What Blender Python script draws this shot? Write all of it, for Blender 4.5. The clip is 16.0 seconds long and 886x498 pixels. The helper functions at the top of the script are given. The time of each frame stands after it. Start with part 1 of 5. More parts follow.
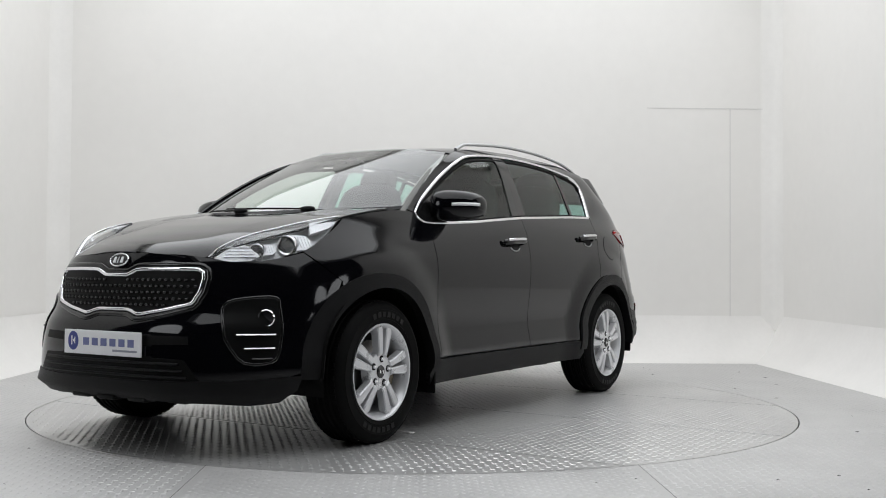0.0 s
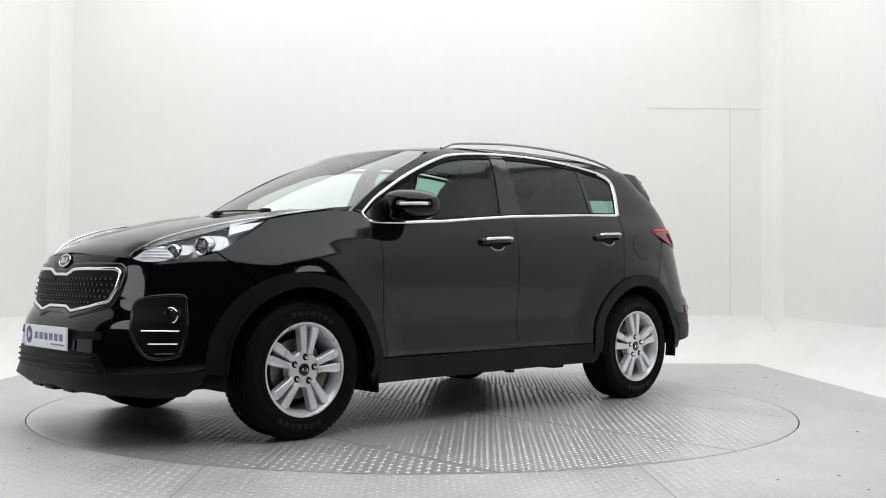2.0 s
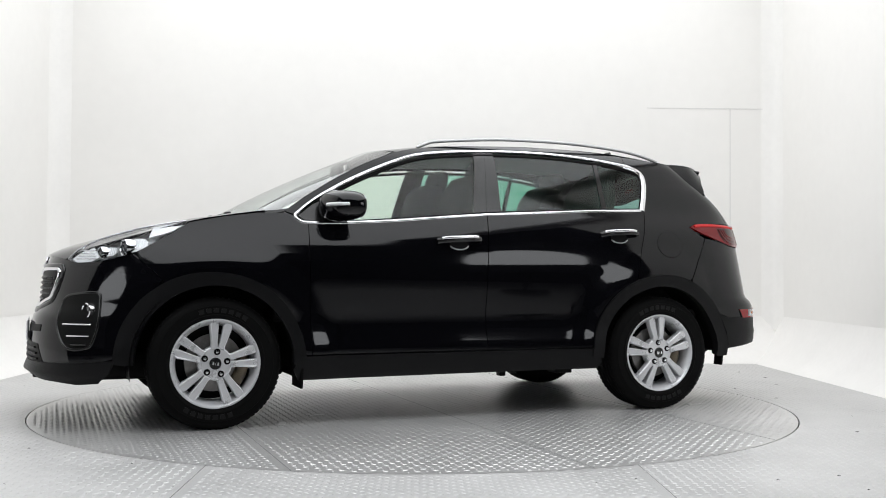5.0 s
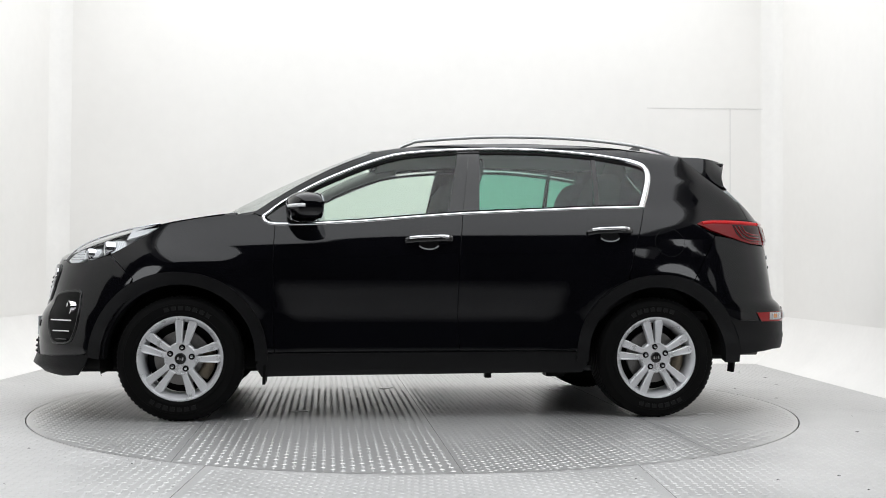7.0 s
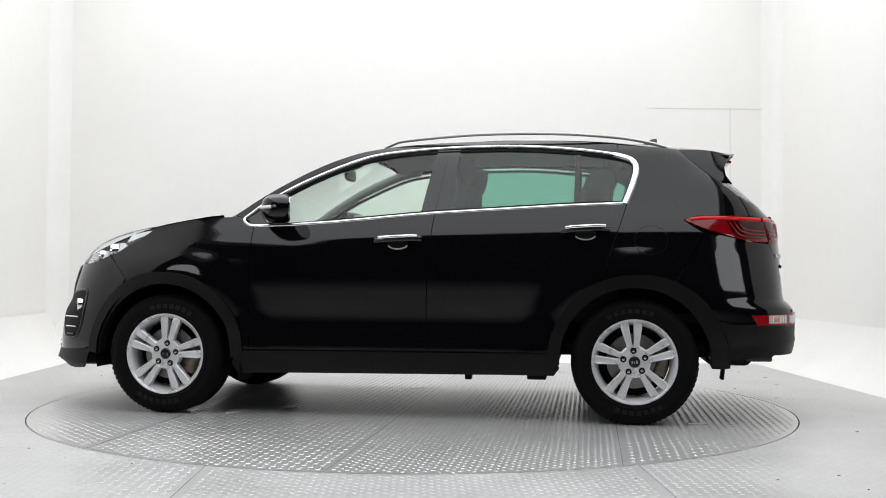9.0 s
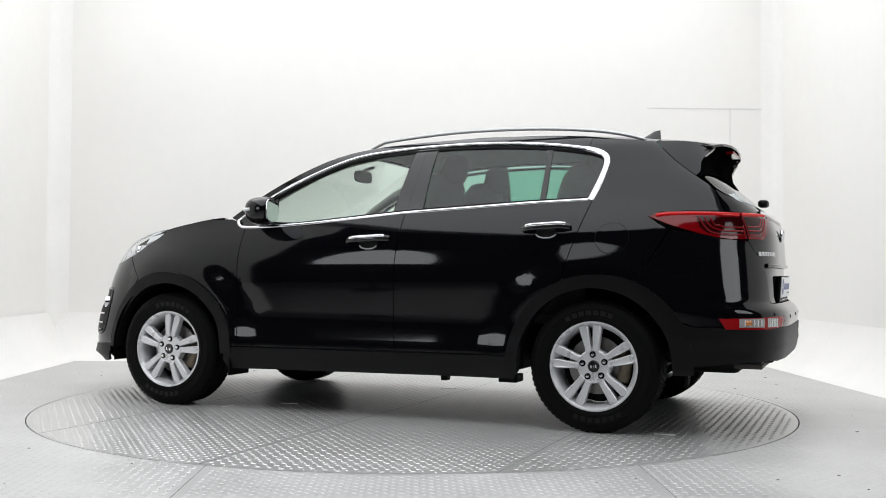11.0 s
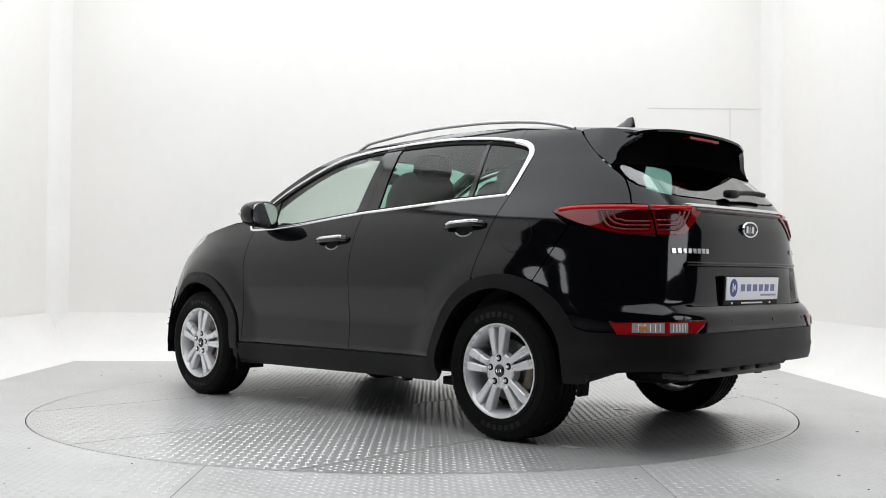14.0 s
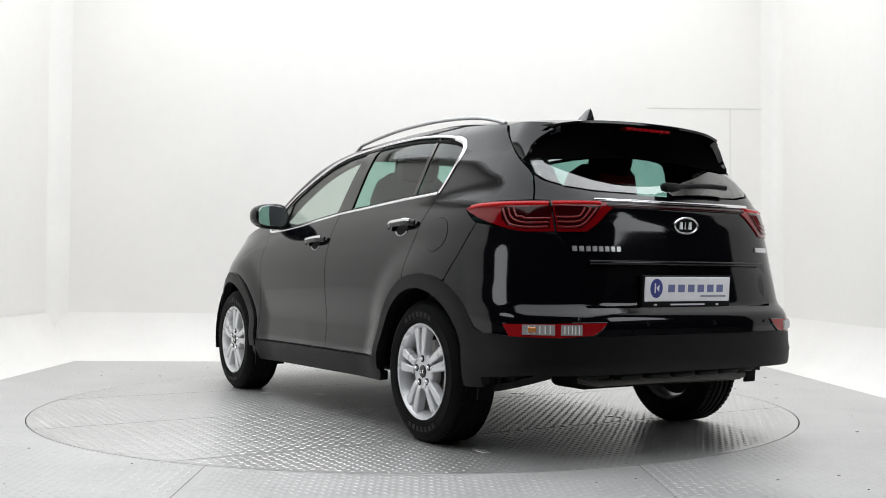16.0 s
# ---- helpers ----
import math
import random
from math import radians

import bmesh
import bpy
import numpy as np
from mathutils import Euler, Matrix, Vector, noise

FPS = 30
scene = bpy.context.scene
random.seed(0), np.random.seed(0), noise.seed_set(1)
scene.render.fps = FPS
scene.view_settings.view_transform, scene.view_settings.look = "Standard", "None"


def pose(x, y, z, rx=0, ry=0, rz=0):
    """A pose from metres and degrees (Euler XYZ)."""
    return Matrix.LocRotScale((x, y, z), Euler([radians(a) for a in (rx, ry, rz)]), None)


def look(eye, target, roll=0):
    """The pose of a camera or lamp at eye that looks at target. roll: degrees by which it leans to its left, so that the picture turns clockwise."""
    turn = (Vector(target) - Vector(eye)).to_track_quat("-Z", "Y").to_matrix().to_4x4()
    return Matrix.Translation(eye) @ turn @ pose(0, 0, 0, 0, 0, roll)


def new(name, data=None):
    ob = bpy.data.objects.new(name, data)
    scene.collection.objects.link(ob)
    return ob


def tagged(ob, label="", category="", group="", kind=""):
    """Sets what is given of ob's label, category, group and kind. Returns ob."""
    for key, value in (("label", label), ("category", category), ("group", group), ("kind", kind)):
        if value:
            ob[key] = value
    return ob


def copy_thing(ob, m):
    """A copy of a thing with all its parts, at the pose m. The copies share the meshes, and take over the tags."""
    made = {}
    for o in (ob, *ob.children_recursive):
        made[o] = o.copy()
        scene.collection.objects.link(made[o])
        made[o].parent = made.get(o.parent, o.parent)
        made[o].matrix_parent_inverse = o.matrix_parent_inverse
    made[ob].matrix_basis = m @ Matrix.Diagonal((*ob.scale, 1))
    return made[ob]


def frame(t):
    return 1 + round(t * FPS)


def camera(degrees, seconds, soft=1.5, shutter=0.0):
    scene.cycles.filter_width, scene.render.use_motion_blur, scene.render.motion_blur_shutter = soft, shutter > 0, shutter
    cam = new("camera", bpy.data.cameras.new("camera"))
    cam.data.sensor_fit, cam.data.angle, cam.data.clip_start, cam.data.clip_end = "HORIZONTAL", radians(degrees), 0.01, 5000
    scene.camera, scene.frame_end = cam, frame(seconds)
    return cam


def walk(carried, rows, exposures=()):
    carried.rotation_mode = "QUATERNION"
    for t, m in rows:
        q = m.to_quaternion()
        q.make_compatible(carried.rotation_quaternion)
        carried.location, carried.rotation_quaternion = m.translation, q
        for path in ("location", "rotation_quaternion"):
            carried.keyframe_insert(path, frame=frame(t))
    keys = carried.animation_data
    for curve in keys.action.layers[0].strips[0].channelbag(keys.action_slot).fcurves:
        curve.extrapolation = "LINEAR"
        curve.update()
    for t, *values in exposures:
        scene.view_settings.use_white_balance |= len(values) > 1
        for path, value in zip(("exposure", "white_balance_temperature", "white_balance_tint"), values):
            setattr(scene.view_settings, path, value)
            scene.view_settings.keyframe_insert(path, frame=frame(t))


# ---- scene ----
# ---- camera: on a stand, still; the turntable turns in front of it ----
cam = camera(46.75, 16.0, soft=1.0)
EYE = look((0, -6.456, 0.814), (0.2516, 3.54, 1.057), 0.37)
walk(cam, [(0, EYE), (16, EYE)], exposures=[(0, -0.24), (1, -0.08), (2, 0.02), (4, 0.08), (7, 0.12), (16, 0.11)])


def turn_rows(x=0.0, y=0.0):
    """The turntable's steady turn, as rows of seconds and pose, for a thing that stands at (x, y) on it."""
    return [(t, pose(0, 0, 0, 0, 0, 235.92 - 7.279 * t) @ Matrix.Translation((x, y, 0))) for t in range(0, 17)]


# ---- light ----
world = bpy.data.worlds.new("world")
scene.world = world
world.use_nodes = True
world.node_tree.nodes["Background"].inputs[0].default_value = (0.02, 0.02, 0.021, 1)
world.node_tree.nodes["Background"].inputs[1].default_value = 0.3


def area(name, at, to, sx, sy, watts, colour=(0.945, 0.97, 1.0), shape="RECTANGLE"):
    d = bpy.data.lights.new(name, "AREA")
    d.shape, d.size, d.size_y, d.energy, d.color = shape, sx, sy, watts, colour
    ob = new(name, d)
    ob.matrix_world = look(at, to)
    return ob


# one broad light ceiling over the turntable
area("ceiling_lamp", (0, -0.75, 4.12), (0, -0.75, 0), 6.4, 7.9, 308)
# two tall softboxes on stands, left and right in front of the turntable
for x in (-3.15, 3.15):
    area("softbox_lamp", (x, -3.0, 1.65), (0, 0.2, 1.0), 1.15, 1.6, 17, shape="ELLIPSE")


# ---- materials ----
def material(name, colour=(0.5, 0.5, 0.5), rough=0.5, metal=0.0, **extra):
    m = bpy.data.materials.new(name)
    m.use_nodes = True
    b = m.node_tree.nodes["Principled BSDF"]
    b.inputs["Base Color"].default_value = (*colour, 1)
    b.inputs["Roughness"].default_value = rough
    b.inputs["Metallic"].default_value = metal
    for k, v in extra.items():
        b.inputs[k.replace("_", " ")].default_value = v
    return m


def vary(m, scale, colour_amount, rough_amount=0.0, bump=0.0, bump_scale=None, stretch=(1, 1, 1)):
    """Two scales of mottling in colour and gloss, and fine relief."""
    t = m.node_tree
    b = t.nodes["Principled BSDF"]
    co = t.nodes.new("ShaderNodeTexCoord")
    mp = t.nodes.new("ShaderNodeMapping")
    mp.inputs["Scale"].default_value = stretch
    t.links.new(co.outputs["Object"], mp.inputs["Vector"])
    big = t.nodes.new("ShaderNodeTexNoise")
    big.inputs["Scale"].default_value = scale
    big.inputs["Detail"].default_value = 6
    fine = t.nodes.new("ShaderNodeTexNoise")
    fine.inputs["Scale"].default_value = scale * 14
    fine.inputs["Detail"].default_value = 4
    add = t.nodes.new("ShaderNodeMath")
    add.operation = "MULTIPLY_ADD"
    add.inputs[1].default_value = 0.4
    for n in (big, fine):
        t.links.new(mp.outputs["Vector"], n.inputs["Vector"])
    t.links.new(fine.outputs["Fac"], add.inputs[0])
    t.links.new(big.outputs["Fac"], add.inputs[2])
    c = b.inputs["Base Color"].default_value[:3]
    ramp = t.nodes.new("ShaderNodeValToRGB")
    ramp.color_ramp.elements[0].position, ramp.color_ramp.elements[1].position = 0.45, 0.95
    ramp.color_ramp.elements[0].color = (*[v * (1 - colour_amount) for v in c], 1)
    ramp.color_ramp.elements[1].color = (*[min(1, v * (1 + colour_amount)) for v in c], 1)
    t.links.new(add.outputs[0], ramp.inputs["Fac"])
    t.links.new(ramp.outputs["Color"], b.inputs["Base Color"])
    if rough_amount:
        mr = t.nodes.new("ShaderNodeMapRange")
        r = b.inputs["Roughness"].default_value
        mr.inputs["From Min"].default_value, mr.inputs["From Max"].default_value = 0.45, 0.95
        mr.inputs["To Min"].default_value, mr.inputs["To Max"].default_value = r - rough_amount, r + rough_amount
        t.links.new(add.outputs[0], mr.inputs["Value"])
        t.links.new(mr.outputs["Result"], b.inputs["Roughness"])
    if bump:
        n = t.nodes.new("ShaderNodeTexNoise")
        n.inputs["Scale"].default_value = bump_scale or scale * 30
        bp = t.nodes.new("ShaderNodeBump")
        bp.inputs["Strength"].default_value = bump
        bp.inputs["Distance"].default_value = 0.002
        t.links.new(co.outputs["Object"], n.inputs["Vector"])
        t.links.new(n.outputs["Fac"], bp.inputs["Height"])
        t.links.new(bp.outputs["Normal"], b.inputs["Normal"])
    return m


def glass(name, tint, gloss_rough=0.0, ior=1.7):
    """A thin pane: tinted, with the mirror gloss of glass."""
    m = bpy.data.materials.new(name)
    m.use_nodes = True
    t = m.node_tree
    t.nodes.remove(t.nodes["Principled BSDF"])
    tr = t.nodes.new("ShaderNodeBsdfTransparent")
    tr.inputs["Color"].default_value = (*tint, 1)
    gl = t.nodes.new("ShaderNodeBsdfGlossy")
    gl.inputs["Roughness"].default_value = gloss_rough
    face = t.nodes.new("ShaderNodeLayerWeight")
    face.inputs["Blend"].default_value = 0.5
    steep = t.nodes.new("ShaderNodeMath")
    steep.operation = "POWER"
    steep.inputs[1].default_value = 5.0
    r0 = ((ior - 1) / (ior + 1)) ** 2
    part_ = t.nodes.new("ShaderNodeMath")
    part_.operation = "MULTIPLY_ADD"
    part_.inputs[1].default_value, part_.inputs[2].default_value = 1 - r0, r0
    mx = t.nodes.new("ShaderNodeMixShader")
    t.links.new(face.outputs["Facing"], steep.inputs[0])
    t.links.new(steep.outputs[0], part_.inputs[0])
    t.links.new(part_.outputs[0], mx.inputs[0])
    t.links.new(tr.outputs[0], mx.inputs[1])
    t.links.new(gl.outputs[0], mx.inputs[2])
    t.links.new(mx.outputs[0], t.nodes["Material Output"].inputs["Surface"])
    return m


PAINT = material("black_paint", (0.0025, 0.0025, 0.0035), 0.4, 0.0, Specular_IOR_Level=0.0, Coat_Weight=1.0, Coat_IOR=1.42, Coat_Roughness=0.06)
vary(PAINT, 2.0, 0.15)
GLOSS = material("gloss_black", (0.008, 0.008, 0.008), 0.16)
BLACK = material("deep_black", (0.003, 0.003, 0.003), 0.5, Specular_IOR_Level=0.12)
BOWL = material("headlamp_bowl", (0.50, 0.50, 0.51), 0.3, 0.3)
DARK = material("dark_grey", (0.012, 0.012, 0.013), 0.5)
PLASTIC = vary(material("grained_plastic", (0.0045, 0.0045, 0.005), 0.44, Specular_IOR_Level=0.16), 3.0, 0.2, 0.05, 0.25, 900)
RUBBER = vary(material("rubber", (0.0035, 0.0035, 0.0035), 0.65, Specular_IOR_Level=0.08), 6.0, 0.25, 0.06)
RUBBER_LIGHT = material("rubber_mark", (0.007, 0.007, 0.007), 0.55, Specular_IOR_Level=0.2)
# gloss left out so that the spoiler's hollow underside reads pure black
VOID = material("glossless_black", (0.0025, 0.0025, 0.0025), 0.8, Specular_IOR_Level=0.0)
# grey of the roof rails and of the painted reflection under the door handles
RAIL_AND_GLINT = material("satin_grey_rail_and_glint", (0.42, 0.425, 0.43), 0.32, 0.7)
CHROME = material("chrome", (0.80, 0.80, 0.82), 0.08, 1.0)
SILVER = material("silver", (0.86, 0.87, 0.88), 0.3, 0.1)
ALLOY = vary(material("alloy", (0.66, 0.665, 0.68), 0.3, 0.35), 12.0, 0.05, 0.05)
STEEL = vary(material("steel", (0.28, 0.27, 0.26), 0.4, 0.9), 10.0, 0.3, 0.1)
CALIPER = vary(material("rusty_brake", (0.16, 0.13, 0.09), 0.7), 20.0, 0.5)
TAN = vary(material("dull_silver", (0.07, 0.065, 0.058), 0.5, 0.2), 8.0, 0.2)
LENS = material("projector_glass", (0.05, 0.05, 0.055), 0.03, 0.2, Coat_Weight=1.0)
RED = material("red_lens", (0.50, 0.004, 0.006), 0.1, 0.0, Specular_IOR_Level=0.16, Coat_Weight=0.25)
RED_MID = material("deep_red_lens", (0.16, 0.002, 0.004), 0.08, 0.0, Specular_IOR_Level=0.2, Coat_Weight=0.4)
RED_BAR = material("reflector_red", (0.27, 0.006, 0.008), 0.12, 0.0, Specular_IOR_Level=0.2, Coat_Weight=0.4)
RED_DARK = material("dark_red_lens", (0.022, 0.001, 0.0015), 0.1, 0.0, Specular_IOR_Level=0.16, Coat_Weight=0.25)
MIRROR = material("mirror", (0.45, 0.46, 0.48), 0.01, 1.0)
PLATE = vary(material("white_plate", (0.86, 0.86, 0.88), 0.35), 20.0, 0.03)
BLUE = material("blue_ink", (0.045, 0.06, 0.26), 0.4)
BLUE_INK = material("pale_blue_ink", (0.16, 0.18, 0.36), 0.4)
GREY_INK = material("grey_ink", (0.30, 0.31, 0.36), 0.4)
FABRIC = vary(material("dark_fabric", (0.018, 0.018, 0.019), 0.85), 8.0, 0.3, 0.0, 0.3, 400)
LINING = vary(material("grey_lining", (0.22, 0.22, 0.21), 0.9), 8.0, 0.08)
GLASS = glass("green_glass", (0.82, 0.92, 0.85), ior=1.5)
SCREEN = glass("windscreen_glass", (0.90, 0.95, 0.93), ior=2.4)
GLASS_REAR = glass("privacy_glass", (0.36, 0.66, 0.55), ior=1.6)
LAMP_GREY = vary(material("clear_lamp", (0.40, 0.39, 0.38), 0.2, 0.2, Coat_Weight=1.0), 60.0, 0.12)
LETTER = material("bright_lettering", (0.62, 0.62, 0.63), 0.25, 0.6)
AMBER = material("amber_bulb", (0.45, 0.16, 0.03), 0.2, Coat_Weight=1.0)
GLASS_GATE = glass("tailgate_glass", (0.74, 0.82, 0.85), ior=2.6)
CLEAR = glass("clear_lens", (0.97, 0.98, 0.99), ior=1.45)
WALL = vary(material("wall_paint", (0.825, 0.81, 0.785), 0.75), 0.7, 0.025, 0.05, 0.15, 60)
COVE = vary(material("cove_paint", (0.845, 0.83, 0.807), 0.7), 1.6, 0.035, 0.05, 0.25, 40)
CEILING = material("ceiling_paint", (0.80, 0.80, 0.79), 0.8)
SEAM_GREY = material("floor_seam_grey", (0.16, 0.16, 0.16), 0.7)
CUP = material("lamp_reflector", (0.86, 0.87, 0.88), 0.25, 0.25)
PALE = material("pale_spot_metal", (0.78, 0.78, 0.78), 0.35, 0.3)
DIM = vary(material("dim_wall", (0.02, 0.02, 0.021), 0.9), 1.0, 0.2)
METAL = vary(material("floor_plate", (0.60, 0.595, 0.59), 0.32, 0.6), 1.3, 0.10, 0.025, 0.1, 300)
METAL_OUT = vary(material("painted_floor_plate", (0.57, 0.565, 0.56), 0.42, 0.35), 1.7, 0.10, 0.07, 0.15, 200)


# ---- the car's skin: half width, nose and tail as smooth curves ----
def curve(*pts, soft=0.03):
    """A smooth function through a few (t, value) pairs, held flat beyond its ends."""
    t = np.array([p[0] for p in pts], float)
    v = np.array([p[1] for p in pts], float)
    g = np.linspace(t[0] - 0.3, t[-1] + 0.3, 1500)
    r = np.interp(g, t, v)
    step = g[1] - g[0]
    k = np.arange(-int(3 * soft / step) - 1, int(3 * soft / step) + 2) * step
    w = np.exp(-0.5 * (k / soft) ** 2)
    r = np.convolve(np.pad(r, len(k) // 2, mode="edge"), w / w.sum(), "valid")
    return lambda q: float(np.interp(q, g, r))


WIDE = curve((0.18, 0.80), (0.26, 0.86), (0.36, 0.888), (0.42, 0.889), (0.49, 0.875), (0.56, 0.873), (0.65, 0.882), (0.76, 0.893), (0.86, 0.894), (0.93, 0.886), (0.99, 0.871),
             (1.03, 0.863), (1.08, 0.843), (1.12, 0.826), (1.16, 0.803), (1.21, 0.777), (1.36, 0.722), (1.50, 0.652), (1.565, 0.585), (1.62, 0.48), soft=0.018)
DROP = curve((-2.2, -0.02), (-1.0, -0.012), (0.0, 0.0), (0.9, 0.055), (1.47, 0.118), (1.75, 0.125), soft=0.15)
NOSE = curve((0.2, 2.17), (0.28, 2.235), (0.33, 2.245), (0.5, 2.24), (0.58, 2.225), (0.64, 2.18), (0.8, 2.17), (0.87, 2.155), (0.92, 2.13), (1.0, 2.08), (1.2, 2.06), soft=0.02)
NOSE_POWER = curve((0.3, 3.2), (0.6, 3.1), (0.88, 2.5), (1.1, 2.5), soft=0.06)
TAIL = curve((0.24, -2.13), (0.32, -2.21), (0.42, -2.248), (0.6, -2.258), (0.645, -2.25), (0.675, -2.20), (0.8, -2.20), (1.04, -2.185), (1.12, -2.16), (1.19, -2.08), (1.38, -1.85), (1.5, -1.70), (1.62, -1.56), soft=0.014)
TAIL_POWER = curve((0.4, 5.0), (0.62, 4.8), (0.75, 4.2), (1.0, 3.8), (1.15, 4.2), (1.33, 9.5), (1.5, 12.0), soft=0.05)
TAIL_ROOT = curve((1.0, -1.0), (1.38, -0.6), soft=0.05)
HOOD = curve((1.0, 1.165), (1.228, 1.136), (1.474, 1.098), (1.7, 1.050), (1.9, 1.000), (2.05, 0.955), (2.13, 0.922), (2.185, 0.885), (2.24, 0.83), soft=0.03)
HOOD_BOW = curve((1.0, 0.05), (1.474, 0.13), (1.8, 0.38), (2.05, 0.62), (2.2, 0.70), soft=0.08)
ROOF = curve((-1.95, 1.530), (-1.75, 1.562), (-1.4, 1.598), (-1.0, 1.620), (-0.6, 1.626), (-0.2, 1.613), (0.04, 1.598), (0.3, 1.568), (0.6, 1.46), soft=0.05)


def half_width(x, z):
    x = max(-1.7, min(1.7, x))
    s = max(0.0, min(1.0, (z - 0.80) / 0.25))
    taper = 1 - 0.055 * max(0.0, min(1.0, (z - 1.1) / 0.3)) * max(0.0, -x / 1.7) ** 2
    r = min(math.hypot(x - 1.335, z - 0.343), math.hypot(x + 1.335, z - 0.343))
    k = max(0.0, min(1.0, (0.66 - r) / 0.19))
    flare = 0.026 * k * k * (3 - 2 * k)
    return WIDE(z + DROP(x) * s * s * (3 - 2 * s)) * taper + flare


def side(x, z):
    """The skin's point at (x, z), seen from the side."""
    if x >= 0:
        q = (x - 1.0) / (NOSE(z) - 1.0)
        n = NOSE_POWER(z)
    else:
        c = TAIL_ROOT(z)
        q = (c - x) / (c - TAIL(z))
        n = TAIL_POWER(z)
    q = max(0.0, min(0.9999, q))
    return (x, half_width(x, z) * (1 - q ** n) ** (1 / n), z)


def front(y, z):
    """The skin's point at (y, z), seen from the front."""
    n = NOSE_POWER(z)
    q = min(0.9999, abs(y) / half_width(1.7, z))
    return (1.0 + (NOSE(z) - 1.0) * (1 - q ** n) ** (1 / n), y, z)


def rear(y, z):
    n = TAIL_POWER(z)
    q = min(0.9999, abs(y) / half_width(-1.7, z))
    c = TAIL_ROOT(z)
    return (c + (TAIL(z) - c) * (1 - q ** n) ** (1 / n), y, z)


def around(end):
    """A map (angle, z) to the skin round the nose (end 1) or the tail (end -1); the angle is 0 at the middle and 90 at the flank."""
    def m(a, z):
        n = NOSE_POWER(z) if end > 0 else TAIL_POWER(z)
        c, tip = (1.0, NOSE(z)) if end > 0 else (TAIL_ROOT(z), TAIL(z))
        ca, sa = math.cos(radians(a)), math.sin(radians(a))
        x = c + (tip - c) * max(0.0, ca) ** (2 / n)
        return (x, math.copysign(half_width(x, z) * abs(sa) ** (2 / n), sa), z)
    return m


def hood(x, y):
    return (x, y, HOOD(x + HOOD_BOW(x) * y * y))


def roof(x, y):
    q = abs(y) / 0.585
    k = max(0.0, min(1.0, (x + 1.6) / 0.4, (0.3 - x) / 0.3))
    return (x, y, ROOF(x) - (0.024 - 0.006 * k) * q ** 2 - (0.034 - 0.018 * k) * q ** 6)


def screen(y, z):
    """The windscreen's bowed sheet."""
    t = (z - 1.136) / (1.575 - 1.136)
    x = 1.235 - 0.93 * t + 0.05 * math.sin(math.pi * max(0, min(1, t)))
    return (x - (0.30 - 0.04 * t) * (abs(y) / 0.75) ** 2.3, y, z)


def angle_at(end, z, x=None, y=None):
    """The angle of around(end) at height z where the skin has that x or that y."""
    n = NOSE_POWER(z) if end > 0 else TAIL_POWER(z)
    c, tip = (1.0, NOSE(z)) if end > 0 else (TAIL_ROOT(z), TAIL(z))
    if x is not None:
        q = max(0.0, min(1.0, (x - c) / (tip - c)))
        return math.degrees(math.acos(q ** (n / 2)))
    return math.degrees(math.asin(min(1.0, abs(y) / half_width(1.7 * end, z)) ** (n / 2)))


# ---- tools for panels, trims and turned parts ----
def part(name, bm, mat, parent=None, label=""):
    me = bpy.data.meshes.new(name)
    bm.to_mesh(me)
    bm.free()
    me.materials.append(mat)
    ob = new(name, me)
    ob.parent = parent
    return tagged(ob, label)


def smooth(bm, degrees=35):
    for f in bm.faces:
        f.smooth = True
    for e in bm.edges:
        e.smooth = len(e.link_faces) == 2 and e.calc_face_angle(0) < radians(degrees)
    return bm


def bend(*pts, n=5, closed=False):
    """Points along a rounded line through a few points."""
    p = [Vector(q) for q in pts]
    out = []
    m = len(p)
    for i in range(m if closed else m - 1):
        a, b, c, d = (p[(i + k) % m] if closed else p[max(0, min(m - 1, i + k))] for k in (-1, 0, 1, 2))
        for k in range(n):
            t = k / n
            out.append(0.5 * (2 * b + (c - a) * t + (2 * a - 5 * b + 4 * c - d) * t * t + (3 * b - a - 3 * c + d) * t ** 3))
    if not closed:
        out.append(p[-1])
    return [tuple(q) for q in out]


def arc(cx, cz, r, a0, a1, n=16):
    return [(cx + r * math.cos(radians(a0 + (a1 - a0) * i / n)), cz + r * math.sin(radians(a0 + (a1 - a0) * i / n))) for i in range(n + 1)]


def inset(poly, d):
    """The outline drawn in by d."""
    n = len(poly)
    area2 = sum(poly[i][0] * poly[(i + 1) % n][1] - poly[(i + 1) % n][0] * poly[i][1] for i in range(n))
    s = 1 if area2 > 0 else -1
    out = []
    for i in range(n):
        a, b, c = Vector(poly[i - 1]), Vector(poly[i]), Vector(poly[(i + 1) % n])
        e, f = b - a, c - b
        if e.length < 1e-6 or f.length < 1e-6:
            continue
        e.normalize(), f.normalize()
        k = Vector((-e.y - f.y, e.x + f.x)) * s
        if k.length < 1e-6:
            continue
        k.normalize()
        w = max(0.5, k.dot(Vector((-e.y, e.x)) * s))
        out.append(tuple(b + k * d / w))
    return out


def skin_normal(f, u, v, e=0.003, eu=None):
    eu = eu or e
    a, b, c, d = Vector(f(u + eu, v)), Vector(f(u - eu, v)), Vector(f(u, v + e)), Vector(f(u, v - e))
    n = (a - b).cross(c - d)
    p = Vector(f(u, v))
    if n.length < 1e-9:
        n = Vector((0, 0, 1))
    n.normalize()
    return n if n.dot(p - Vector((max(-1.0, min(1.0, p.x)), 0, 0.75))) > 0 else -n


